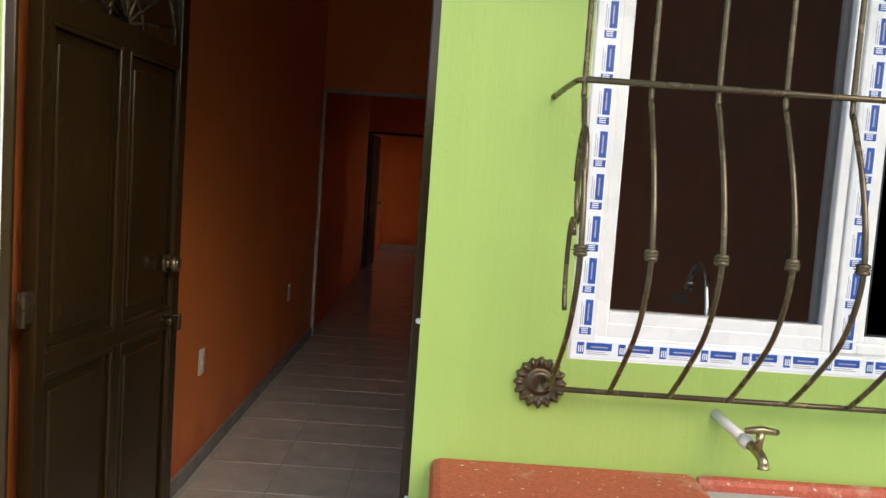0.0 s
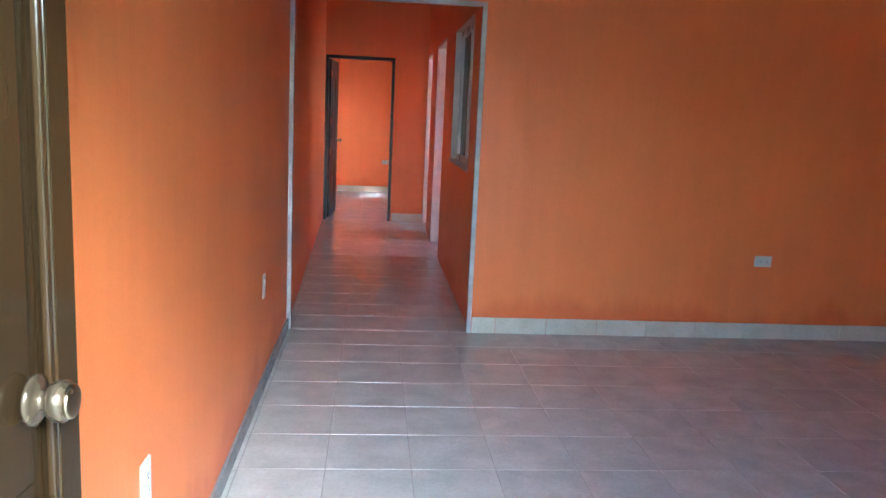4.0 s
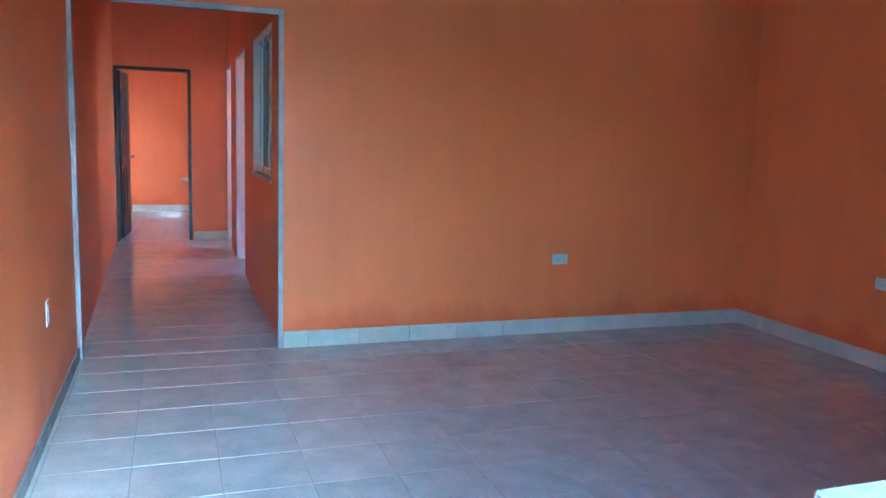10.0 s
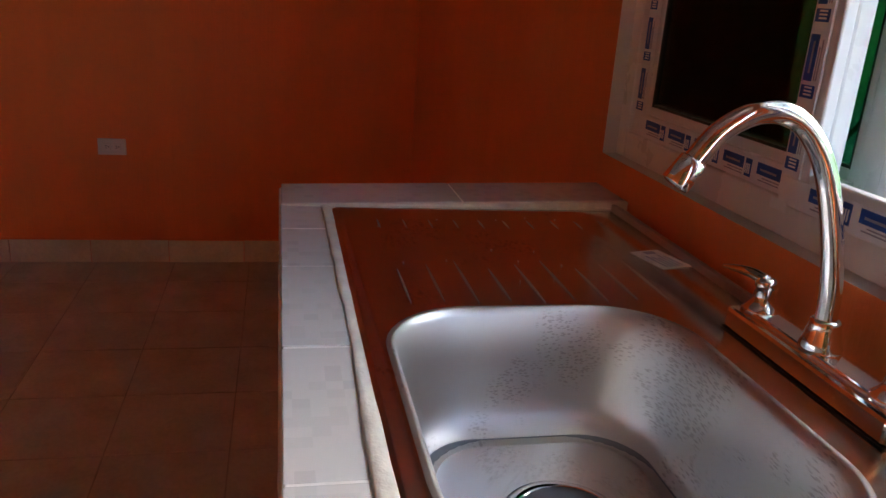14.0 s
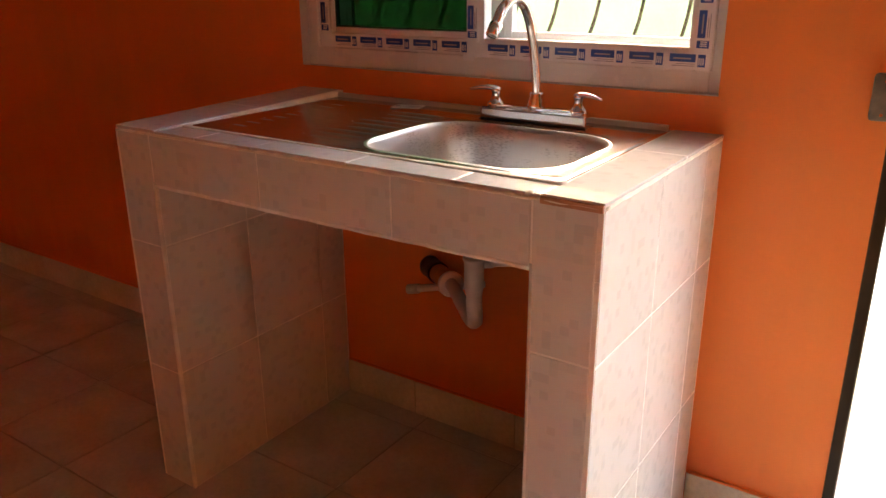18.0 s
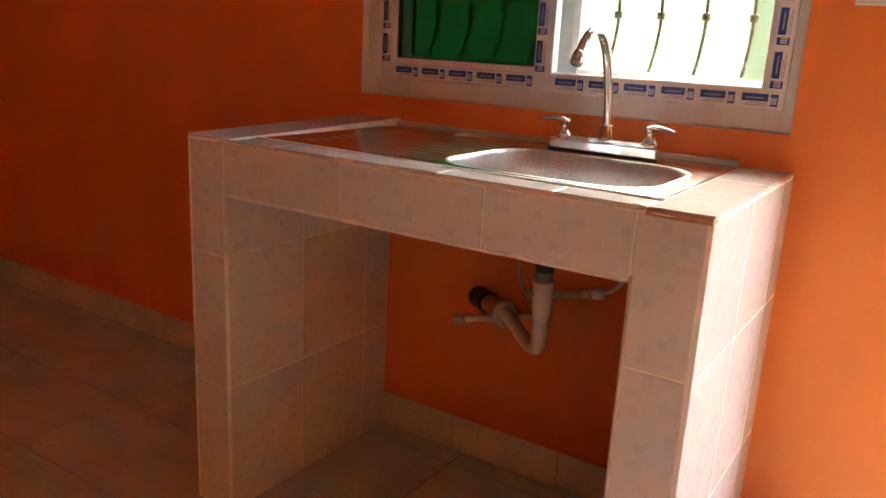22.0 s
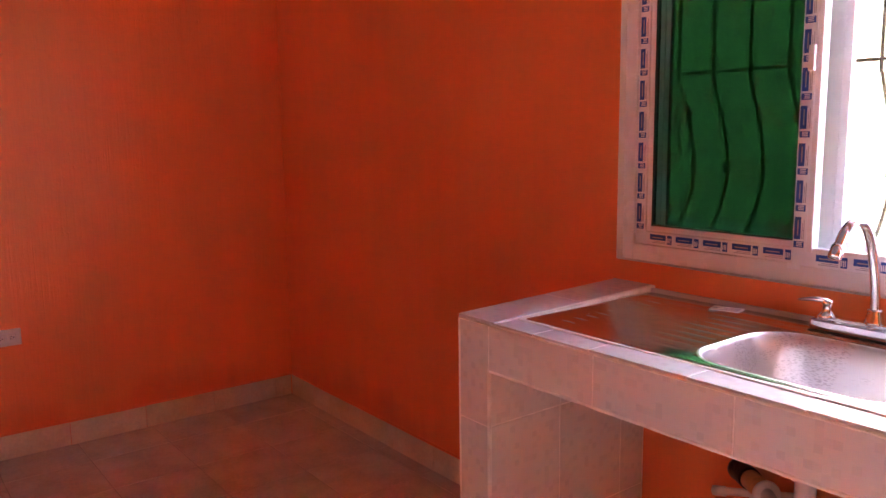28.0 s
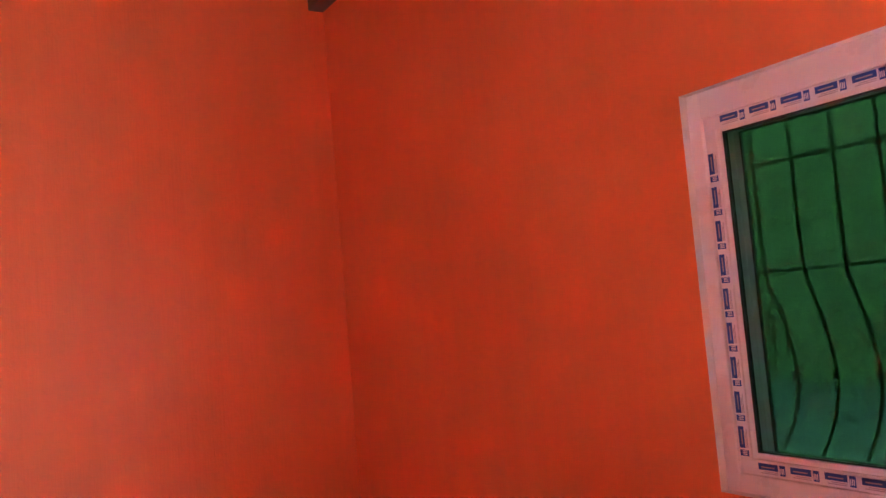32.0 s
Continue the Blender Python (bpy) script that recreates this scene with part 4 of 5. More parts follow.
    tile(c, 1.387, 2.311, 0.001, 0.028, zt, CZ - 0.002)
    # worn yellowed edge under the west top tiles
    pts = [(CX0 + 0.003, y, zt - 0.001 + 0.002 * noise.noise((y * 30, 5, 0))) for y in np.linspace(0.01, CY - 0.006, 40)]
    bm = tube_bm(pts, [0.0045 + 0.0015 * noise.noise((p[1] * 40, 1, 2)) for p in pts], 8)
    pts = [(x, CY - 0.002, zt - 0.001 + 0.002 * noise.noise((x * 30, 7, 0))) for x in np.linspace(CX0 + 0.005, CX1 - 0.005, 70)]
    tube(bm, pts, [0.0035 + 0.0015 * noise.noise((p[0] * 40, 1, 2)) for p in pts], 8)
    part("grout_edge", bm, CAULK, c, "uneven cream grout along the edge", True)
    return c


counter()


def rounded_rect(x0, x1, y0, y1, r, z, per=10, edge=10):
    """Points round a rectangle with rounded corners; the straight sides are divided too."""
    arcs = []
    for cx, cy, a0 in ((x1 - r, y1 - r, 0), (x0 + r, y1 - r, 90), (x0 + r, y0 + r, 180), (x1 - r, y0 + r, 270)):
        arcs.append([Vector((cx + r * math.cos(radians(a0 + 90 * k / per)), cy + r * math.sin(radians(a0 + 90 * k / per)), z)) for k in range(per + 1)])
    pts = []
    for k, arc in enumerate(arcs):
        end = arcs[(k + 1) % 4][0]
        pts += arc + [arc[-1].lerp(end, q / edge) for q in range(1, edge)]
    return pts


def sink():
    s = thing("kitchen_sink", "stainless steel sink with one bowl and a ribbed drainboard", "sink")
    top = CZ + 0.004
    bx0, bx1, by0, by1 = 1.434, 1.868, 0.152, 0.495
    bm = bmesh.new()
    per = 10
    loops = []

    def add(pts):
        loops.append([bm.verts.new(p) for p in pts])

    # deck edge, raised bead, flat deck, bowl rim, bowl wall, bowl floor
    add(rounded_rect(SX0, SX1, SY0, SY1, 0.012, top - 0.010, per))
    add(rounded_rect(SX0, SX1, SY0, SY1, 0.012, top - 0.004, per))
    add(rounded_rect(SX0 + 0.003, SX1 - 0.003, SY0 + 0.003, SY1 - 0.003, 0.012, top - 0.0018, per))
    add(rounded_rect(SX0 + 0.014, SX1 - 0.014, SY0 + 0.065, SY1 - 0.009, 0.020, top - 0.0018, per))
    add(rounded_rect(SX0 + 0.024, SX1 - 0.024, SY0 + 0.076, SY1 - 0.016, 0.018, top - 0.0048, per))
    d = [(-0.007, 0.108, -0.0050), (-0.003, 0.105, -0.0036), (0.0, 0.10, -0.0050), (0.005, 0.098, -0.014), (0.010, 0.094, -0.06), (0.014, 0.090, -0.11),
         (0.019, 0.086, -0.133), (0.028, 0.080, -0.149), (0.037, 0.075, -0.1555), (0.0385, 0.074, -0.1568), (0.0400, 0.073, -0.1569), (0.052, 0.068, -0.1585)]
    for inset, r, dz in d:
        add(rounded_rect(bx0 + inset, bx1 - inset, by0 + inset, by1 - inset, r, top + dz, per))
    cx, cy = 1.685, 0.321
    n = len(loops[0])
    mid = loops[-1]

    def circle(rr, z):
        out = []
        for v in mid:
            a = math.atan2(v.co.y - cy, v.co.x - cx)
            out.append(Vector((cx + rr * math.cos(a), cy + rr * math.sin(a), z)))
        return out
    for rr, dz in ((0.068, -0.1625), (0.0635, -0.1632), (0.062, -0.1612), (0.056, -0.1605), (0.049, -0.1640), (0.044, -0.1720), (0.042, -0.1880), (0.004, -0.1900)):
        add(circle(rr, top + dz))
    n_loops = len(loops)
    for i, (p, q) in enumerate(zip(loops, loops[1:])):
        for k in range(n):
            f = bm.faces.new((p[k], p[(k + 1) % n], q[(k + 1) % n], q[k]))
            f.material_index = 1 if i < 5 else (0 if i < n_loops - 9 else 2)
    bm.faces.new(loops[-1])
    bmesh.ops.recalc_face_normals(bm, faces=bm.faces)
    body = part("basin", bm, [STEEL, DECK_STEEL, CHROME], s, smooth=True)
    # underside shell of the bowl
    bm = bmesh.new()
    loops = []
    for inset, r, z in ((-0.01, 0.1, 0.80), (-0.006, 0.1, 0.795), (0.010, 0.09, 0.776), (0.035, 0.08, 0.763), (0.075, 0.06, 0.756)):
        loops.append([bm.verts.new(p) for p in rounded_rect(bx0 + inset, bx1 - inset, by0 + inset, by1 - inset, r, z, 8)])
    for p, q in zip(loops, loops[1:]):
        for k in range(len(p)):
            bm.faces.new((p[k], q[k], q[(k + 1) % len(p)], p[(k + 1) % len(p)]))
    bm.faces.new(loops[-1][::-1])
    part("bowl_underside", bm, PVC_GREY, s, "dark grey sprayed underside of the bowl", True)
    # drain strainer
    bm = lathe_bm([(0.038, -0.001), (0.040, 0.002), (0.034, 0.003), (0.028, 0.0), (0.012, 0.0), (0.010, 0.004), (0.006, 0.012), (0.0008, 0.013)], 28, pose(cx, cy, top - 0.1760))
    part("strainer", bm, CHROME, s, smooth=True)
    bm = bmesh.new()
    for k in range(10):
        a = 2 * math.pi * k / 10
        m = pose(cx, cy, top - 0.1757, 0, 0, math.degrees(a))
        box(bm, 0.015, 0.026, -0.002, 0.002, 0.0, 0.0006, m=m)
    part("strainer_slots", bm, SLOT, s)
    # ribs of the drainboard
    for k in range(9):
        y = 0.130 + k * 0.041
        for xa, xb in ((1.884 + 0.006 * (k % 2), 2.035 - 0.016 * (k % 3)), (2.185, 2.232)):
            pts = [(x, y, top - 0.0051) for x in np.linspace(xa, xb, 9)]
            part("rib", tube_bm(pts, [0.0003 + 0.0015 * math.sin(math.pi * (0.05 + 0.9 * q)) for q in np.linspace(0, 1, 9)], 8), STEEL, s, smooth=True)
    # low upstand at the back
    part("back_lip", box_bm(SX0 + 0.002, SX1 - 0.002, SY0 - 0.006, SY0 + 0.004, top - 0.004, top + 0.010, bevel=0.002), STEEL, s)
    return s


sink()

# caulk line between sink and tiles
caulk = thing("caulk", "uneven cream caulk smeared round the sink", "caulk")
front = [(x, SY1 + 0.003 + 0.0018 * noise.noise((x * 11, 0, 4)), CZ + 0.001) for x in np.linspace(SX0 - 0.004, SX1 + 0.006, 90)]
east = [(SX1 + 0.008 + 0.003 * noise.noise((y * 12, 9, 4)), y, CZ + 0.001) for y in np.linspace(0.03, SY1 + 0.004, 50)]
west = [(SX0 - 0.002 + 0.002 * noise.noise((y * 12, 9, 9)), y, CZ + 0.001) for y in np.linspace(0.03, SY1 + 0.004, 50)]
for line, ra, rm, rb, v in ((front, 0.0165, 0.0085, 0.0115, 0.0016), (east, 0.0085, 0.0105, 0.0095, 0.002), (west, 0.003, 0.003, 0.003, 0.001)):
    n = len(line) - 1
    radii = [rm + (ra - rm) * max(0.0, 1 - 2.4 * k / n) + (rb - rm) * max(0.0, 2 * k / n - 1) + v * noise.noise((p[0] * 17 + p[1] * 15, 2, 1)) for k, p in enumerate(line)]
    bm = tube_bm(line, radii, 10)
    for vert in bm.verts:
        vert.co.z = CZ - 0.0014 + (vert.co.z - CZ) * 0.30
        if line is front:              # wiped down towards the steel
            vert.co.z += (vert.co.y - SY1 - 0.003) * 0.14
    part("bead", bm, CAULK, caulk, smooth=True)

bm = bmesh.new()
bmesh.ops.create_icosphere(bm, subdivisions=3, radius=0.008)
for v in bm.verts:
    v.co *= 1 + 0.5 * noise.noise(v.co * 110)
    v.co.z *= 0.55
bmesh.ops.translate(bm, verts=bm.verts, vec=(1.405, CY - 0.005, CZ - 0.002))
tagged(part("caulk_lump", bm, CAULK, smooth=True), "torn lump of white caulk at the counter edge", "caulk")

bm = bmesh.new()
for k in range(16):                    # specks of dried caulk and dust
    p = Vector((random.uniform(1.89, 2.25), random.uniform(0.14, 0.49), CZ - 0.0005))
    q = random.uniform(0.0007, 0.0018)
    box(bm, -q, q, -q * 0.6, q * 0.6, 0, q * 0.8, bevel=q * 0.2, m=pose(p.x, p.y, p.z, 0, 0, random.uniform(0, 90)))
tagged(part("caulk_crumbs", bm, CAULK), "white crumbs of dried caulk on the drainboard", "crumbs", kind="stuff")

bm = bmesh.new()
m = pose(2.031, 0.072, CZ + 0.0024, 0, 0, 14)
box(bm, -0.038, 0.038, -0.026, 0.026, 0, 0.0006, m=m)
lab = tagged(part("sink_label", bm, STICKER), "small printed paper label stuck on the drainboard", "label")
bm = bmesh.new()
for k in range(5):
    box(bm, -0.032, 0.016 - 0.006 * (k % 3), 0.012 - k * 0.007, 0.0145 - k * 0.007, 0.0006, 0.0009, m=m)
box(bm, 0.022, 0.033, -0.012, 0.006, 0.0006, 0.0009, m=m)
part("print", bm, INK_RED, lab)


def faucet():
    f = thing("kitchen_faucet", "chrome two-handle faucet with a high curved spout", "faucet")
    z = CZ + 0.004
    x0, y0 = 1.672, 0.080
    bm = bmesh.new()
    box(bm, x0 - 0.130, x0 + 0.130, y0 - 0.026, y0 + 0.026, z - 0.004, z + 0.024, bevel=0.005)
    box(bm, x0 - 0.118, x0 + 0.118, y0 - 0.017, y0 + 0.017, z + 0.022, z + 0.030, bevel=0.003)
    part("base_plate", bm, CHROME, f)
    part("gasket", box_bm(x0 - 0.131, x0 + 0.131, y0 - 0.027, y0 + 0.027, z - 0.006, z - 0.002), TAPE_BLACK, f, "thin black gasket")
    part("spout_collar", lathe_bm([(0.020, 0.026), (0.021, 0.033), (0.018, 0.044), (0.015, 0.056), (0.0155, 0.060), (0.012, 0.062)], 24, pose(x0, y0, z)), CHROME, f, smooth=True)
    pts = smooth_line([(x0, y0, z + 0.05), (x0, y0 + 0.004, z + 0.10), (x0 + 0.001, y0 + 0.020, z + 0.165), (x0 + 0.002, y0 + 0.042, z + 0.219), (x0 + 0.003, y0 + 0.074, z + 0.254),
                       (x0 + 0.004, y0 + 0.112, z + 0.260), (x0 + 0.005, y0 + 0.147, z + 0.242), (x0 + 0.006, y0 + 0.170, z + 0.212)], 8)
    part("spout", tube_bm(pts, 0.0105, 16), CHROME, f, smooth=True)
    a, b = Vector(pts[-1]), Vector(pts[-4])
    d = (a - b).normalized()
    tip = [a - d * 0.004, a - d * 0.002, a + d * 0.022, a + d * 0.024, a + d * 0.025]
    part("aerator", tube_bm(tip, [0.0105, 0.0135, 0.0135, 0.0125, 0.008], 18), CHROME, f, smooth=True)
    for s in (-1, 1):
        hx = x0 + s * 0.102
        h = part("handle", lathe_bm([(0.0205, 0.026), (0.0205, 0.031), (0.0155, 0.035), (0.0125, 0.040), (0.0095, 0.054), (0.0120, 0.056), (0.0122, 0.062), (0.009, 0.066), (0.001, 0.068)], 22, pose(hx, y0, z)), CHROME, f, smooth=True)
        pts = smooth_line([(hx, y0, z + 0.0635), (hx + s * 0.016, y0 + 0.006, z + 0.0665), (hx + s * 0.036, y0 + 0.011, z + 0.0645), (hx + s * 0.060, y0 + 0.017, z + 0.0590)], 5)
        n = len(pts) - 1
        bm = tube_bm(pts, [0.0085 - 0.0012 * i / n - 0.0045 * (i / n) ** 3 for i in range(n + 1)], 12)
        for v in bm.verts:
            v.co.z = z + 0.062 + (v.co.z - z - 0.062) * 0.75
        part("lever", bm, CHROME, h, smooth=True)
    return f


faucet()


# ---------- plumbing under the sink ----------
def plumbing():
    p = thing("drain_trap", "white plastic sink drain with a ribbed bend into the wall", "drain pipe")
    x, y = 1.681, 0.320
    part("drain_nut", lathe_bm([(0.050, 0.762), (0.051, 0.756), (0.049, 0.752), (0.041, 0.750), (0.042, 0.738), (0.040, 0.733), (0.029, 0.728), (0.027, 0.712), (0.023, 0.707)], 28, pose(x, y, 0)), PVC_GREY, p, "grey plastic drain nut", True)
    part("seal_ring", lathe_bm([(0.0205, 0.710), (0.0215, 0.706), (0.0205, 0.688), (0.0185, 0.684)], 20, pose(x, y, 0)), TAPE_BLACK, p, "black tape seal", True)
    part("slip_nut", lathe_bm([(0.0195, 0.690), (0.0205, 0.684), (0.0200, 0.672), (0.0180, 0.667)], 20, pose(x, y, 0)), PVC_GREY, p, smooth=True)
    tail = [(x, y, 0.668), (x, y, 0.664), (x, y, 0.660), (x, y, 0.656), (x, y, 0.610), (x, y, 0.592), (x, y, 0.580)]
    part("tailpiece", tube_bm(tail, [0.0235, 0.0245, 0.0240, 0.0215, 0.0210, 0.0195, 0.0165], 20), PVC_PIPE, p, smooth=True)
    pts = smooth_line([(x, y, 0.592), (x + 0.001, y - 0.002, 0.565), (x + 0.004, y - 0.010, 0.530), (x + 0.020, y - 0.034, 0.500), (x + 0.056, y - 0.074, 0.484),
                       (x + 0.105, y - 0.120, 0.487), (x + 0.155, y - 0.165, 0.496), (x + 0.190, y - 0.195, 0.499)], 12)
    part("bend", tube_bm(pts, [0.0165 + (0.0011 if i % 2 and 2 < i < 34 else 0) for i in range(len(pts))], 18), PVC_PIPE, p, "white ribbed bend", True)
    a, b = Vector((x + 0.186, y - 0.192, 0.498)), Vector((2.020, 0.004, 0.478))
    part("flange", tube_bm([a - (b - a) * 0.01, a, a + (b - a) * 0.05, a + (b - a) * 0.07], [0.028, 0.033, 0.033, 0.027], 20), PVC_PIPE, p, smooth=True)
    part("wall_stub", tube_bm([a + (b - a) * 0.05, a + (b - a) * 0.62], 0.0255, 20), PVC_ORANGE, p, "orange paint-smeared pipe stub", True)
    pts = [a + (b - a) * t for t in np.linspace(0.55, 0.99, 9)]
    part("tape_wrap", tube_bm(pts, [0.0285 + 0.0025 * noise.noise((i * 3.1, 0, 0)) for i in range(9)], 20), TAPE_BLACK, p, "black tape wrapped round the pipe", True)
    w = thing("water_supply", "white water pipe and thin hoses under the sink", "water pipe")
    part("capped_pipe", tube_bm([(2.045, 0.045, 0.418), (1.98, 0.036, 0.434), (1.90, 0.026, 0.453), (1.84, 0.016, 0.467)], 0.0105, 12), PVC_PIPE, w, smooth=True)
    part("cap", tube_bm([(2.062, 0.048, 0.414), (2.030, 0.043, 0.421)], 0.0135, 14), PVC_PIPE, w, smooth=True)
    part("coupling", tube_bm([(1.965, 0.034, 0.437), (1.930, 0.030, 0.446)], 0.0135, 14), PVC_PIPE, w, smooth=True)
    c0, c1 = Vector((1.857, 0.030, 0.524)), Vector((1.658, 0.030, 0.572))
    part("tee_pipe", tube_bm([c0, c1], 0.0100, 12), PVC_PIPE, w, smooth=True)
    for f0, f1, r in ((0.0, 0.11, 0.0150), (0.13, 0.24, 0.0130), (0.76, 0.87, 0.0130), (0.89, 1.0, 0.0150)):
        part("fitting", tube_bm([c0 + (c1 - c0) * f0, c0 + (c1 - c0) * f1], r, 12), PVC_PIPE, w, smooth=True)
    h1 = smooth_line([c0, (1.876, 0.032, 0.545), (1.884, 0.040, 0.600), (1.868, 0.055, 0.675), (1.822, 0.070, 0.760), (1.80, 0.072, 0.84)], 7)
    part("hose", tube_bm(h1, 0.0052, 10), PVC_PIPE, w, smooth=True)
    h2 = smooth_line([c1, (1.630, 0.032, 0.588), (1.600, 0.038, 0.630), (1.586, 0.050, 0.690), (1.582, 0.070, 0.770), (1.590, 0.072, 0.84)], 7)
    part("hose", tube_bm(h2, 0.0052, 10), PVC_PIPE, w, smooth=True)


plumbing()


# ---------- outlets and switches ----------
def outlet(place, label, group="wall outlets"):
    """A duplex outlet laid sideways, built facing local -y."""
    o = thing("wall_outlet", label, "outlet", place, group)
    part("cover_plate", box_bm(-0.058, 0.058, -0.006, 0.002, -0.036, 0.036, bevel=0.003), PLATE, o)
    for s in (-1, 1):
        r = part("receptacle", box_bm(s * 0.021 - 0.0155, s * 0.021 + 0.0155, -0.0085, -0.005, -0.015, 0.015, bevel=0.0015), PLATE, o)
        bm = bmesh.new()
        box(bm, s * 0.021 - 0.006, s * 0.021 + 0.001, -0.0092, -0.008, 0.004, 0.006)
        box(bm, s * 0.021 - 0.006, s * 0.021 + 0.001, -0.0092, -0.008, -0.006, -0.004)
        box(bm, s * 0.021 + 0.005, s * 0.021 + 0.009, -0.0092, -0.008, -0.002, 0.002)
        part("slots", bm, SLOT, r)
    bm = lathe_bm([(0.003, 0.0), (0.003, 0.0012)], 10, pose(0, -0.006, 0, 90, 0, 0))
    part("screw", bm, ZINC, o)
    return o


ol = "white plastic double outlet plate on an orange wall"
outlet(pose(3.073, YN, 0.524), ol)
outlet(pose(XE, 3.463, 0.531, 0, 0, -90), ol)
outlet(pose(XE, 1.317, 0.530, 0, 0, -90), ol)
outlet(pose(0, 3.659, 0.512, 0, 90, 90), "white plastic outlet plate upright on an orange wall")
outlet(pose(0, 1.654, 0.480, 0, 90, 90), "white plastic outlet plate upright on an orange wall")
outlet(pose(0.72, 13.6, 0.53), "white plastic double outlet plate in the far room")

sw = thing("light_switch", "white three-gang light switch beside the window", "light switch", pose(1.188, 0, 1.308, 0, 0, 180))
part("cover_plate", box_bm(-0.036, 0.036, -0.007, 0.002, -0.058, 0.058, bevel=0.003), PLATE, sw)
for k in (-1, 0, 1):
    part("rocker", box_bm(-0.016, 0.016, -0.0115, -0.006, k * 0.0235 - 0.0095, k * 0.0235 + 0.0095, bevel=0.0015), PLATE, sw)


# ---------- hall: window, inner door, far door ----------
def hall_window():
    w = thing("window_2", "white framed hall window with clear panes", "window", kind="structure")
    a0, a1, z0, z1 = 5.30, 6.55, 1.01, 2.06
    x0, x1 = HX1 + 0.05, HX1 + 0.10
    bm = bmesh.new()
    box(bm, x0, x1, a0, a0 + 0.05, z0, z1, bevel=0.003)
    box(bm, x0, x1, a1 - 0.05, a1, z0, z1, bevel=0.003)
    box(bm, x0, x1, a0 + 0.05, a1 - 0.05, z0, z0 + 0.05, bevel=0.003)
    box(bm, x0, x1, a0 + 0.05, a1 - 0.05, z1 - 0.05, z1, bevel=0.003)
    box(bm, x0 + 0.004, x1 - 0.004, (a0 + a1) / 2 - 0.025, (a0 + a1) / 2 + 0.025, z0 + 0.05, z1 - 0.05, bevel=0.003)
    part("window_frame", bm, PVC, w)
    for a, b in ((a0 + 0.05, (a0 + a1) / 2 - 0.025), ((a0 + a1) / 2 + 0.025, a1 - 0.05)):
        g = part("pane", box_bm(x0 + 0.022, x0 + 0.027, a, b, z0 + 0.05, z1 - 0.05), DOOR_GLASS, w)
        g.visible_shadow = False
    part("window_sill", box_bm(HX1 - 0.012, HX1 + 0.05, a0 - 0.01, a1 + 0.01, z0 - 0.02, z0 + 0.004, bevel=0.004), WHITE_REVEAL, w)


hall_window()
casing = thing("trim_hall_doorways", "white painted edges of the hall doorways", "trim", kind="structure")
for y in (8.38, 9.84):
    part("edge_strip", box_bm(HX1 - 0.006, HX1 + 0.03, y - 0.012, y + 0.022, 0.0, 2.09, bevel=0.003), WHITE_REVEAL, casing)
for a, b in ((7.39, 8.368), (9.18, 9.828)):
    part("edge_strip", box_bm(HX1 - 0.006, HX1 + 0.03, a, b, 2.06, 2.09, bevel=0.003), WHITE_REVEAL, casing)


def hall_door():
    x0, x1 = HALL_DOOR_HOLE[:2]
    fr = thing("door_frame_hall", "black steel frame of the hall end door", "door frame", kind="structure")
    part("jamb", box_bm(x0 - 0.002, x0 + 0.035, HY1 - 0.008, HY1 + 0.12, 0.0, 2.052, bevel=0.003), BLACK_FRAME, fr)
    part("jamb", box_bm(x1 - 0.033, x1 + 0.004, HY1 - 0.008, HY1 + 0.12, 0.0, 2.052, bevel=0.003), BLACK_FRAME, fr)
    part("head", box_bm(x0 + 0.035, x1 - 0.033, HY1 - 0.007, HY1 + 0.12, 2.017, 2.053, bevel=0.003), BLACK_FRAME, fr)
    d = thing("hall_door", "open dark brown panelled inner door", "door", pose(x0 + 0.045, HY1 + 0.125, 0, 0, 0, 86))
    w = 0.74
    part("leaf", box_bm(0.0, w, -0.018, 0.018, 0.012, 2.01, bevel=0.003), HALL_DOOR, d)
    for z0, z1 in ((0.18, 0.85), (1.0, 1.80)):
        for a, b in ((0.10, 0.34), (0.40, 0.64)):
            part("panel", box_bm(a, b, -0.025, 0.025, z0, z1, bevel=0.008), HALL_DOOR, d)
    for s in (-1, 1):
        part("door_knob", lathe_bm([(0.028, 0), (0.028, 0.006), (0.011, 0.01), (0.011, 0.03), (0.026, 0.04), (0.026, 0.055), (0.01, 0.066)], 18,
                                   pose(w - 0.06, s * 0.018, 0.98, 90 if s < 0 else -90)), BRASS, d, "small brass knob", True)
    for z in (0.25, 0.85, 1.25, 1.82):
        part("hinge", box_bm(-0.02, 0.03, -0.024, -0.018, z - 0.045, z + 0.045, bevel=0.002), CHROME, d, "bright steel hinge")


hall_door()


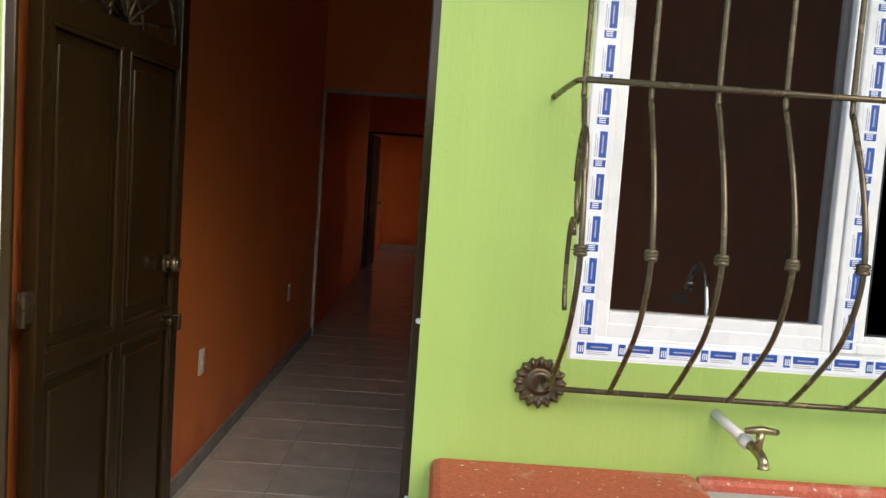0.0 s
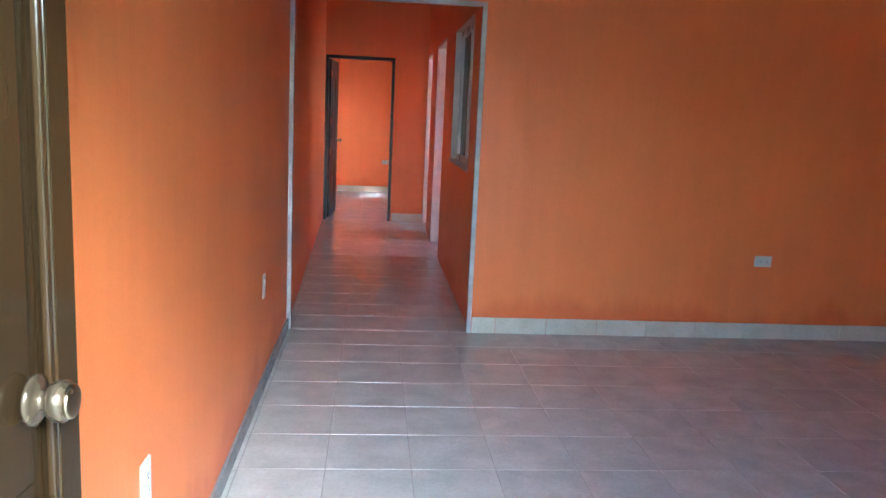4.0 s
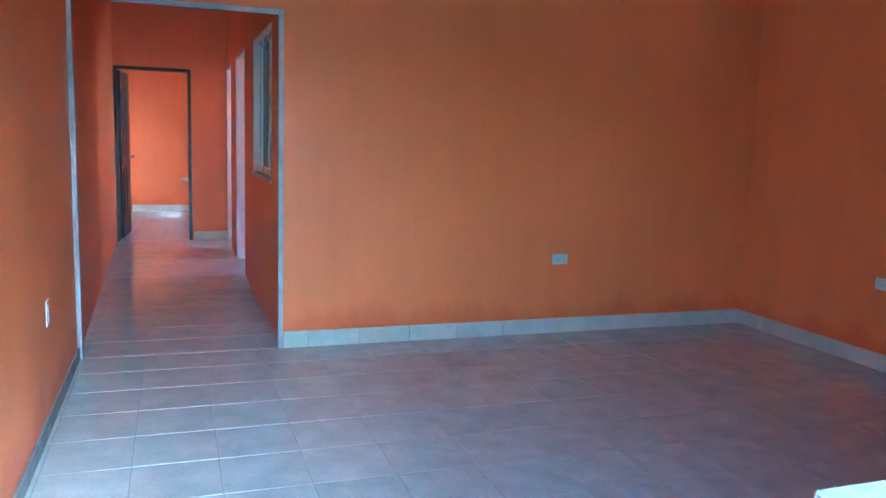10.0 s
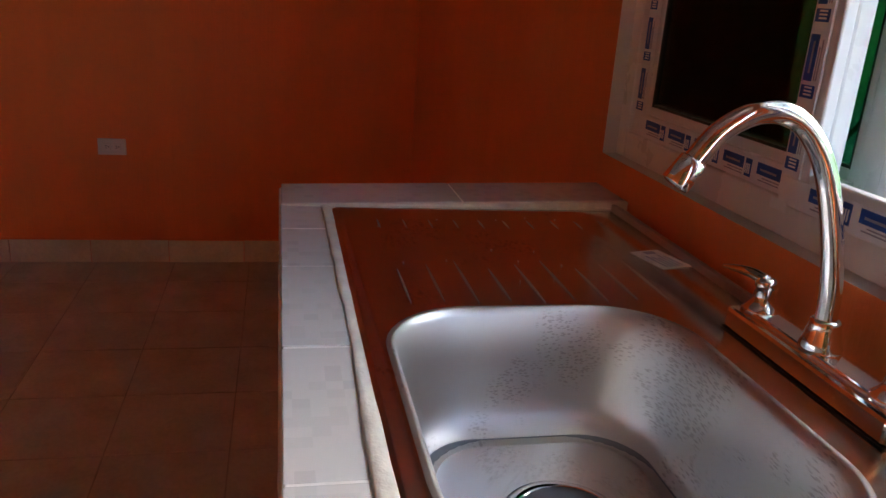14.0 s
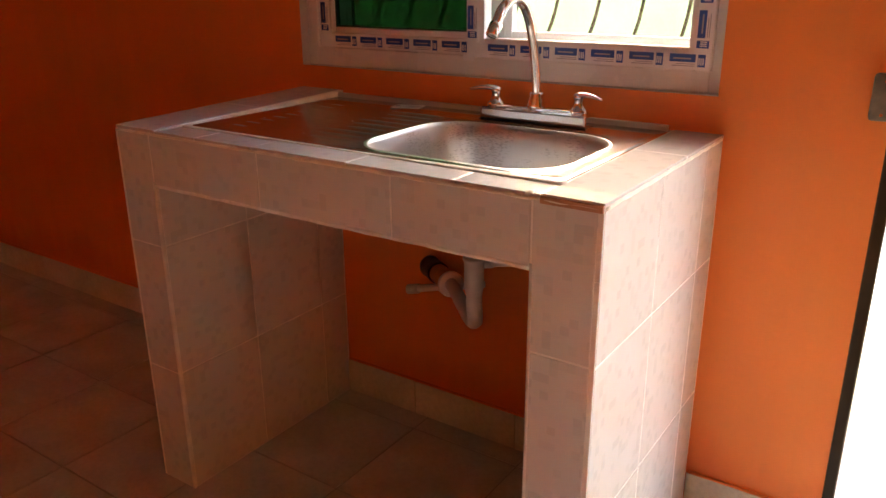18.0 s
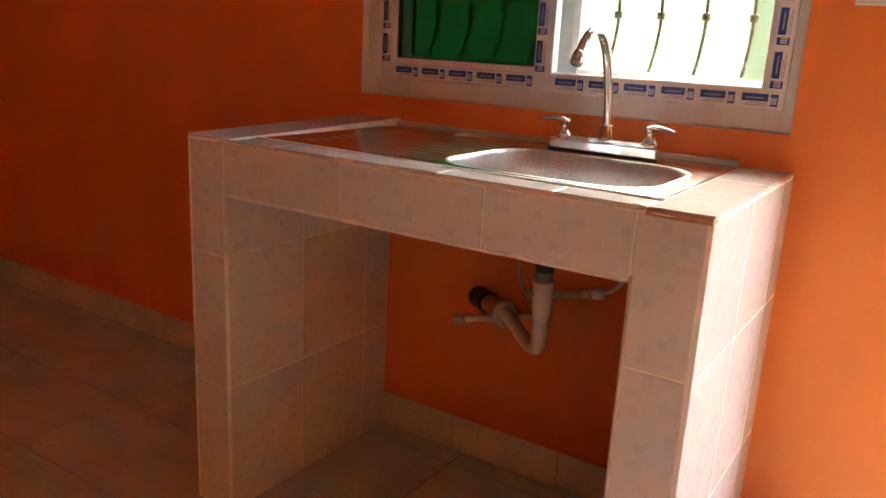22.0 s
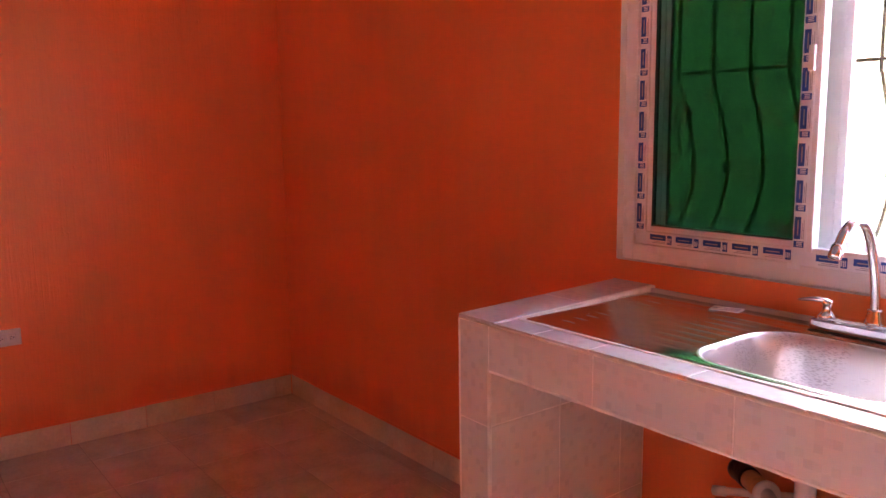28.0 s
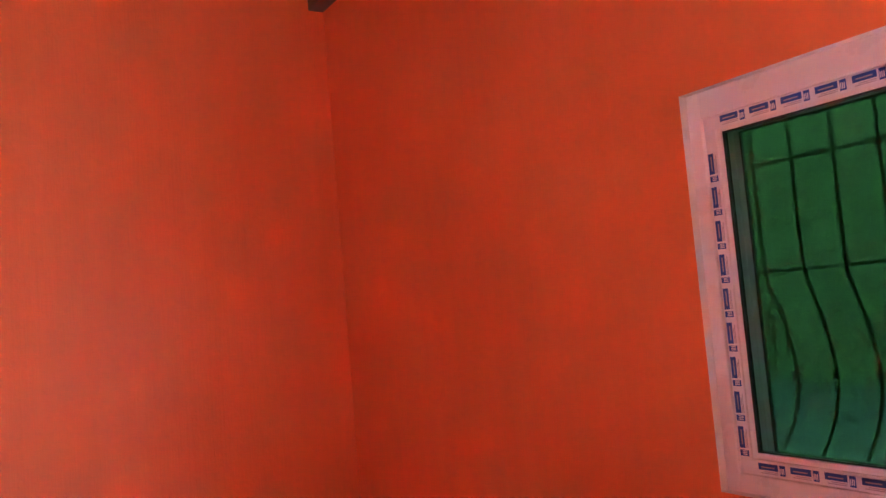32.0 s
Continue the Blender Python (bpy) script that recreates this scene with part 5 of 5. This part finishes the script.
# ---------- outside: wash trough and tap ----------
def wash_trough():
    t = thing("wash_trough", "red painted concrete outdoor wash trough with worn rim", "wash trough")
    x0, x1, y0, y1, z1 = 1.03, 2.35, -1.02, -T - 0.004, 0.765
    ix0, ix1, iy0, iy1 = 1.59, 2.28, -0.94, -0.182
    part("wash_slab", box_bm(x0, ix0, y0, y1, 0.42, z1, bevel=0.02), RED_PAINT, t)
    part("end_wall", box_bm(ix1, x1, y0, y1, 0.42, z1, bevel=0.015), RED_PAINT, t)
    part("side_wall", box_bm(ix0 + 0.001, ix1 - 0.001, y0, iy0, 0.42, z1 - 0.002, bevel=0.015), RED_PAINT, t)
    part("side_wall", box_bm(ix0 + 0.001, ix1 - 0.001, iy1, y1, 0.42, z1 - 0.002, bevel=0.015), RED_PAINT, t)
    part("basin_floor", box_bm(ix0 + 0.001, ix1 - 0.001, iy0 + 0.001, iy1 - 0.001, 0.42, 0.735), CEMENT_PALE, t, "bare grey basin floor")
    for a, b in ((x0 + 0.06, x0 + 0.22), (x1 - 0.22, x1 - 0.06)):
        part("pedestal", box_bm(a, b, y0 + 0.1, y1 - 0.02, -0.050, 0.42, bevel=0.01), RED_PAINT, t)
    bm = bmesh.new()
    for k in range(9):
        tube(bm, [(x0 + 0.12, y0 + 0.10 + k * 0.055, z1 + 0.001), (ix0 - 0.06, y0 + 0.10 + k * 0.055, z1 + 0.001)], 0.008, 8)
    part("washboard_ridges", bm, RED_PAINT, t)
    return t


wash_trough()
tap = thing("garden_tap", "brass tap on a white plastic stub in the green wall", "tap")
a, b = Vector((1.625, -T, 0.893)), Vector((1.664, -0.232, 0.862))
part("stub", tube_bm([a, b], 0.0110, 14), PVC_PIPE, tap, smooth=True)
part("socket", tube_bm([b - (b - a) * 0.12, b + (b - a) * 0.10], 0.0145, 14), PVC_PIPE, tap, smooth=True)
e = b + (b - a) * 0.1
pts = smooth_line([e, e + Vector((0.007, -0.022, -0.006)), e + Vector((0.011, -0.042, -0.018)), e + Vector((0.012, -0.046, -0.034))], 5)
body = part("tap_body", tube_bm(pts, [0.0105] * (len(pts) - 3) + [0.010, 0.012, 0.012], 14), BRASS, tap, "tarnished brass body", True)
part("stem", tube_bm([e + Vector((0.006, -0.025, 0.0)), e + Vector((0.008, -0.028, 0.035))], 0.008, 12), BRASS, tap, smooth=True)
part("tap_handle", tube_bm([e + Vector((-0.024, -0.028, 0.036)), e + Vector((0.008, -0.028, 0.040)), e + Vector((0.042, -0.028, 0.036))], [0.006, 0.008, 0.006], 10), BRASS, tap, smooth=True)


# ---------- floors and skirting tiles ----------
def tile_mesh(name, sx, sy, sz, mat):
    return mesh_of(box_bm(0, sx, 0, sy, 0, sz, bevel=0.0008), name, mat)


def tiled_floor(name, label, x0, x1, y0, y1, ox, oy, top=0.0):
    base = tagged(part(name, box_bm(x0, x1, y0, y1, -0.06, top - 0.0022), GROUT), label, "floor", kind="structure")
    shapes = {}
    g = 0.0022
    i0, i1 = math.floor((x0 - ox) / PITCH), math.ceil((x1 - ox) / PITCH)
    k0, k1 = math.floor((y0 - oy) / PITCH), math.ceil((y1 - oy) / PITCH)
    for i in range(i0, i1):
        for k in range(k0, k1):
            a, b = max(x0, ox + i * PITCH) + g, min(x1, ox + (i + 1) * PITCH) - g
            c, d = max(y0, oy + k * PITCH) + g, min(y1, oy + (k + 1) * PITCH) - g
            if b - a < 0.015 or d - c < 0.015:
                continue
            key = (round(b - a, 3), round(d - c, 3))
            if key not in shapes:
                shapes[key] = tile_mesh("floor_tile", b - a, d - c, 0.008, FLOOR_TILE)
            ob = new("tile", shapes[key])
            ob.parent = base
            ob.matrix_basis = pose(a, c, top - 0.008 + random.uniform(-0.0003, 0.0003), random.uniform(-0.05, 0.05), random.uniform(-0.05, 0.05), 0)
    return base


tiled_floor("floor_living", "glazed brown-grey ceramic floor tiles", 0.0, XE, 0.0, YN, 0.365 - PITCH * 2, 0.075)
tiled_floor("floor_threshold", "glazed ceramic tiles in the doorway", DOOR[0], DOOR[1], -0.196, 0.0, 0.365 - PITCH * 2, 0.075 - PITCH)
tiled_floor("floor_hall", "glazed brown-grey ceramic hall tiles", HX0, HX1, YN, HY1, 0.365 - PITCH * 2, 0.075)
tiled_floor("floor_bedroom", "glazed ceramic tiles in the far room", HX0, 2.5, HY1, 13.6, 0.365 - PITCH * 2, 0.075)
tiled_floor("floor_side_rooms", "glazed ceramic tiles in the side rooms", HX1, 4.15, YN + T, HY1, 0.365 - PITCH * 2, 0.075)


def skirting(name, axis, a0, a1, at_, inward, off, label="cream ceramic skirting tiles along the wall"):
    """Tiles set upright along a wall; inward is +1 or -1 along the other axis."""
    base = thing(name, label, "baseboard", kind="structure")
    h, t, g = 0.105, 0.009, 0.0012
    shapes = {}
    k = math.floor((a0 - off) / PITCH)
    while off + k * PITCH < a1:
        a, b = max(a0, off + k * PITCH) + g, min(a1, off + (k + 1) * PITCH) - g
        k += 1
        if b - a < 0.02:
            continue
        lo, hi = (at_, at_ + t) if inward > 0 else (at_ - t, at_)
        key = round(b - a, 3)
        if key not in shapes:
            shapes[key] = mesh_of(box_bm(0, b - a, 0, t, 0, h, bevel=0.0018) if axis == 'x' else box_bm(0, t, 0, b - a, 0, h, bevel=0.0018), "skirting_tile", SKIRT_TILE)
        ob = new("tile", shapes[key])
        ob.parent = base
        lift = random.uniform(0, 0.002)
        ob.matrix_basis = pose(a, lo, lift) if axis == 'x' else pose(lo, a, lift)
    # mortar line along the top
    bm = bmesh.new()
    n = max(6, int((a1 - a0) * 14))
    pts = []
    for s in np.linspace(a0 + 0.004, a1 - 0.004, n):
        d = at_ + inward * (0.004 + 0.0012 * noise.noise((s * 9, at_, 0)))
        z = h + 0.003 + 0.002 * noise.noise((s * 7, 4, at_))
        pts.append((s, d, z) if axis == 'x' else (d, s, z))
    part("mortar_line", tube_bm(pts, 0.0042, 6), ORANGE, base, smooth=True)
    return base


skirting("baseboard_north", 'x', 1.172, XE - 0.009, YN, -1, 1.325)
skirting("baseboard_east", 'y', 0.009, YN - 0.009, XE, -1, 0.099)
skirting("baseboard_south", 'x', CX1 + 0.001, XE - 0.009, 0.0, 1, 3.366)
skirting("baseboard_south_sink", 'x', CX0 + COLW + 0.001, CX1 - COLW - 0.001, 0.0, 1, 2.076)
skirting("baseboard_south_door", 'x', DOOR[1] + 0.004, CX0 - 0.001, 0.0, 1, 1.0)
skirting("baseboard_hall_end", 'x', HALL_DOOR_HOLE[1] + 0.008, HX1 - 0.002, HY1, -1, 0.765)
skirting("baseboard_bedroom", 'x', HX0 + 0.01, 2.49, 13.6, -1, 0.05)
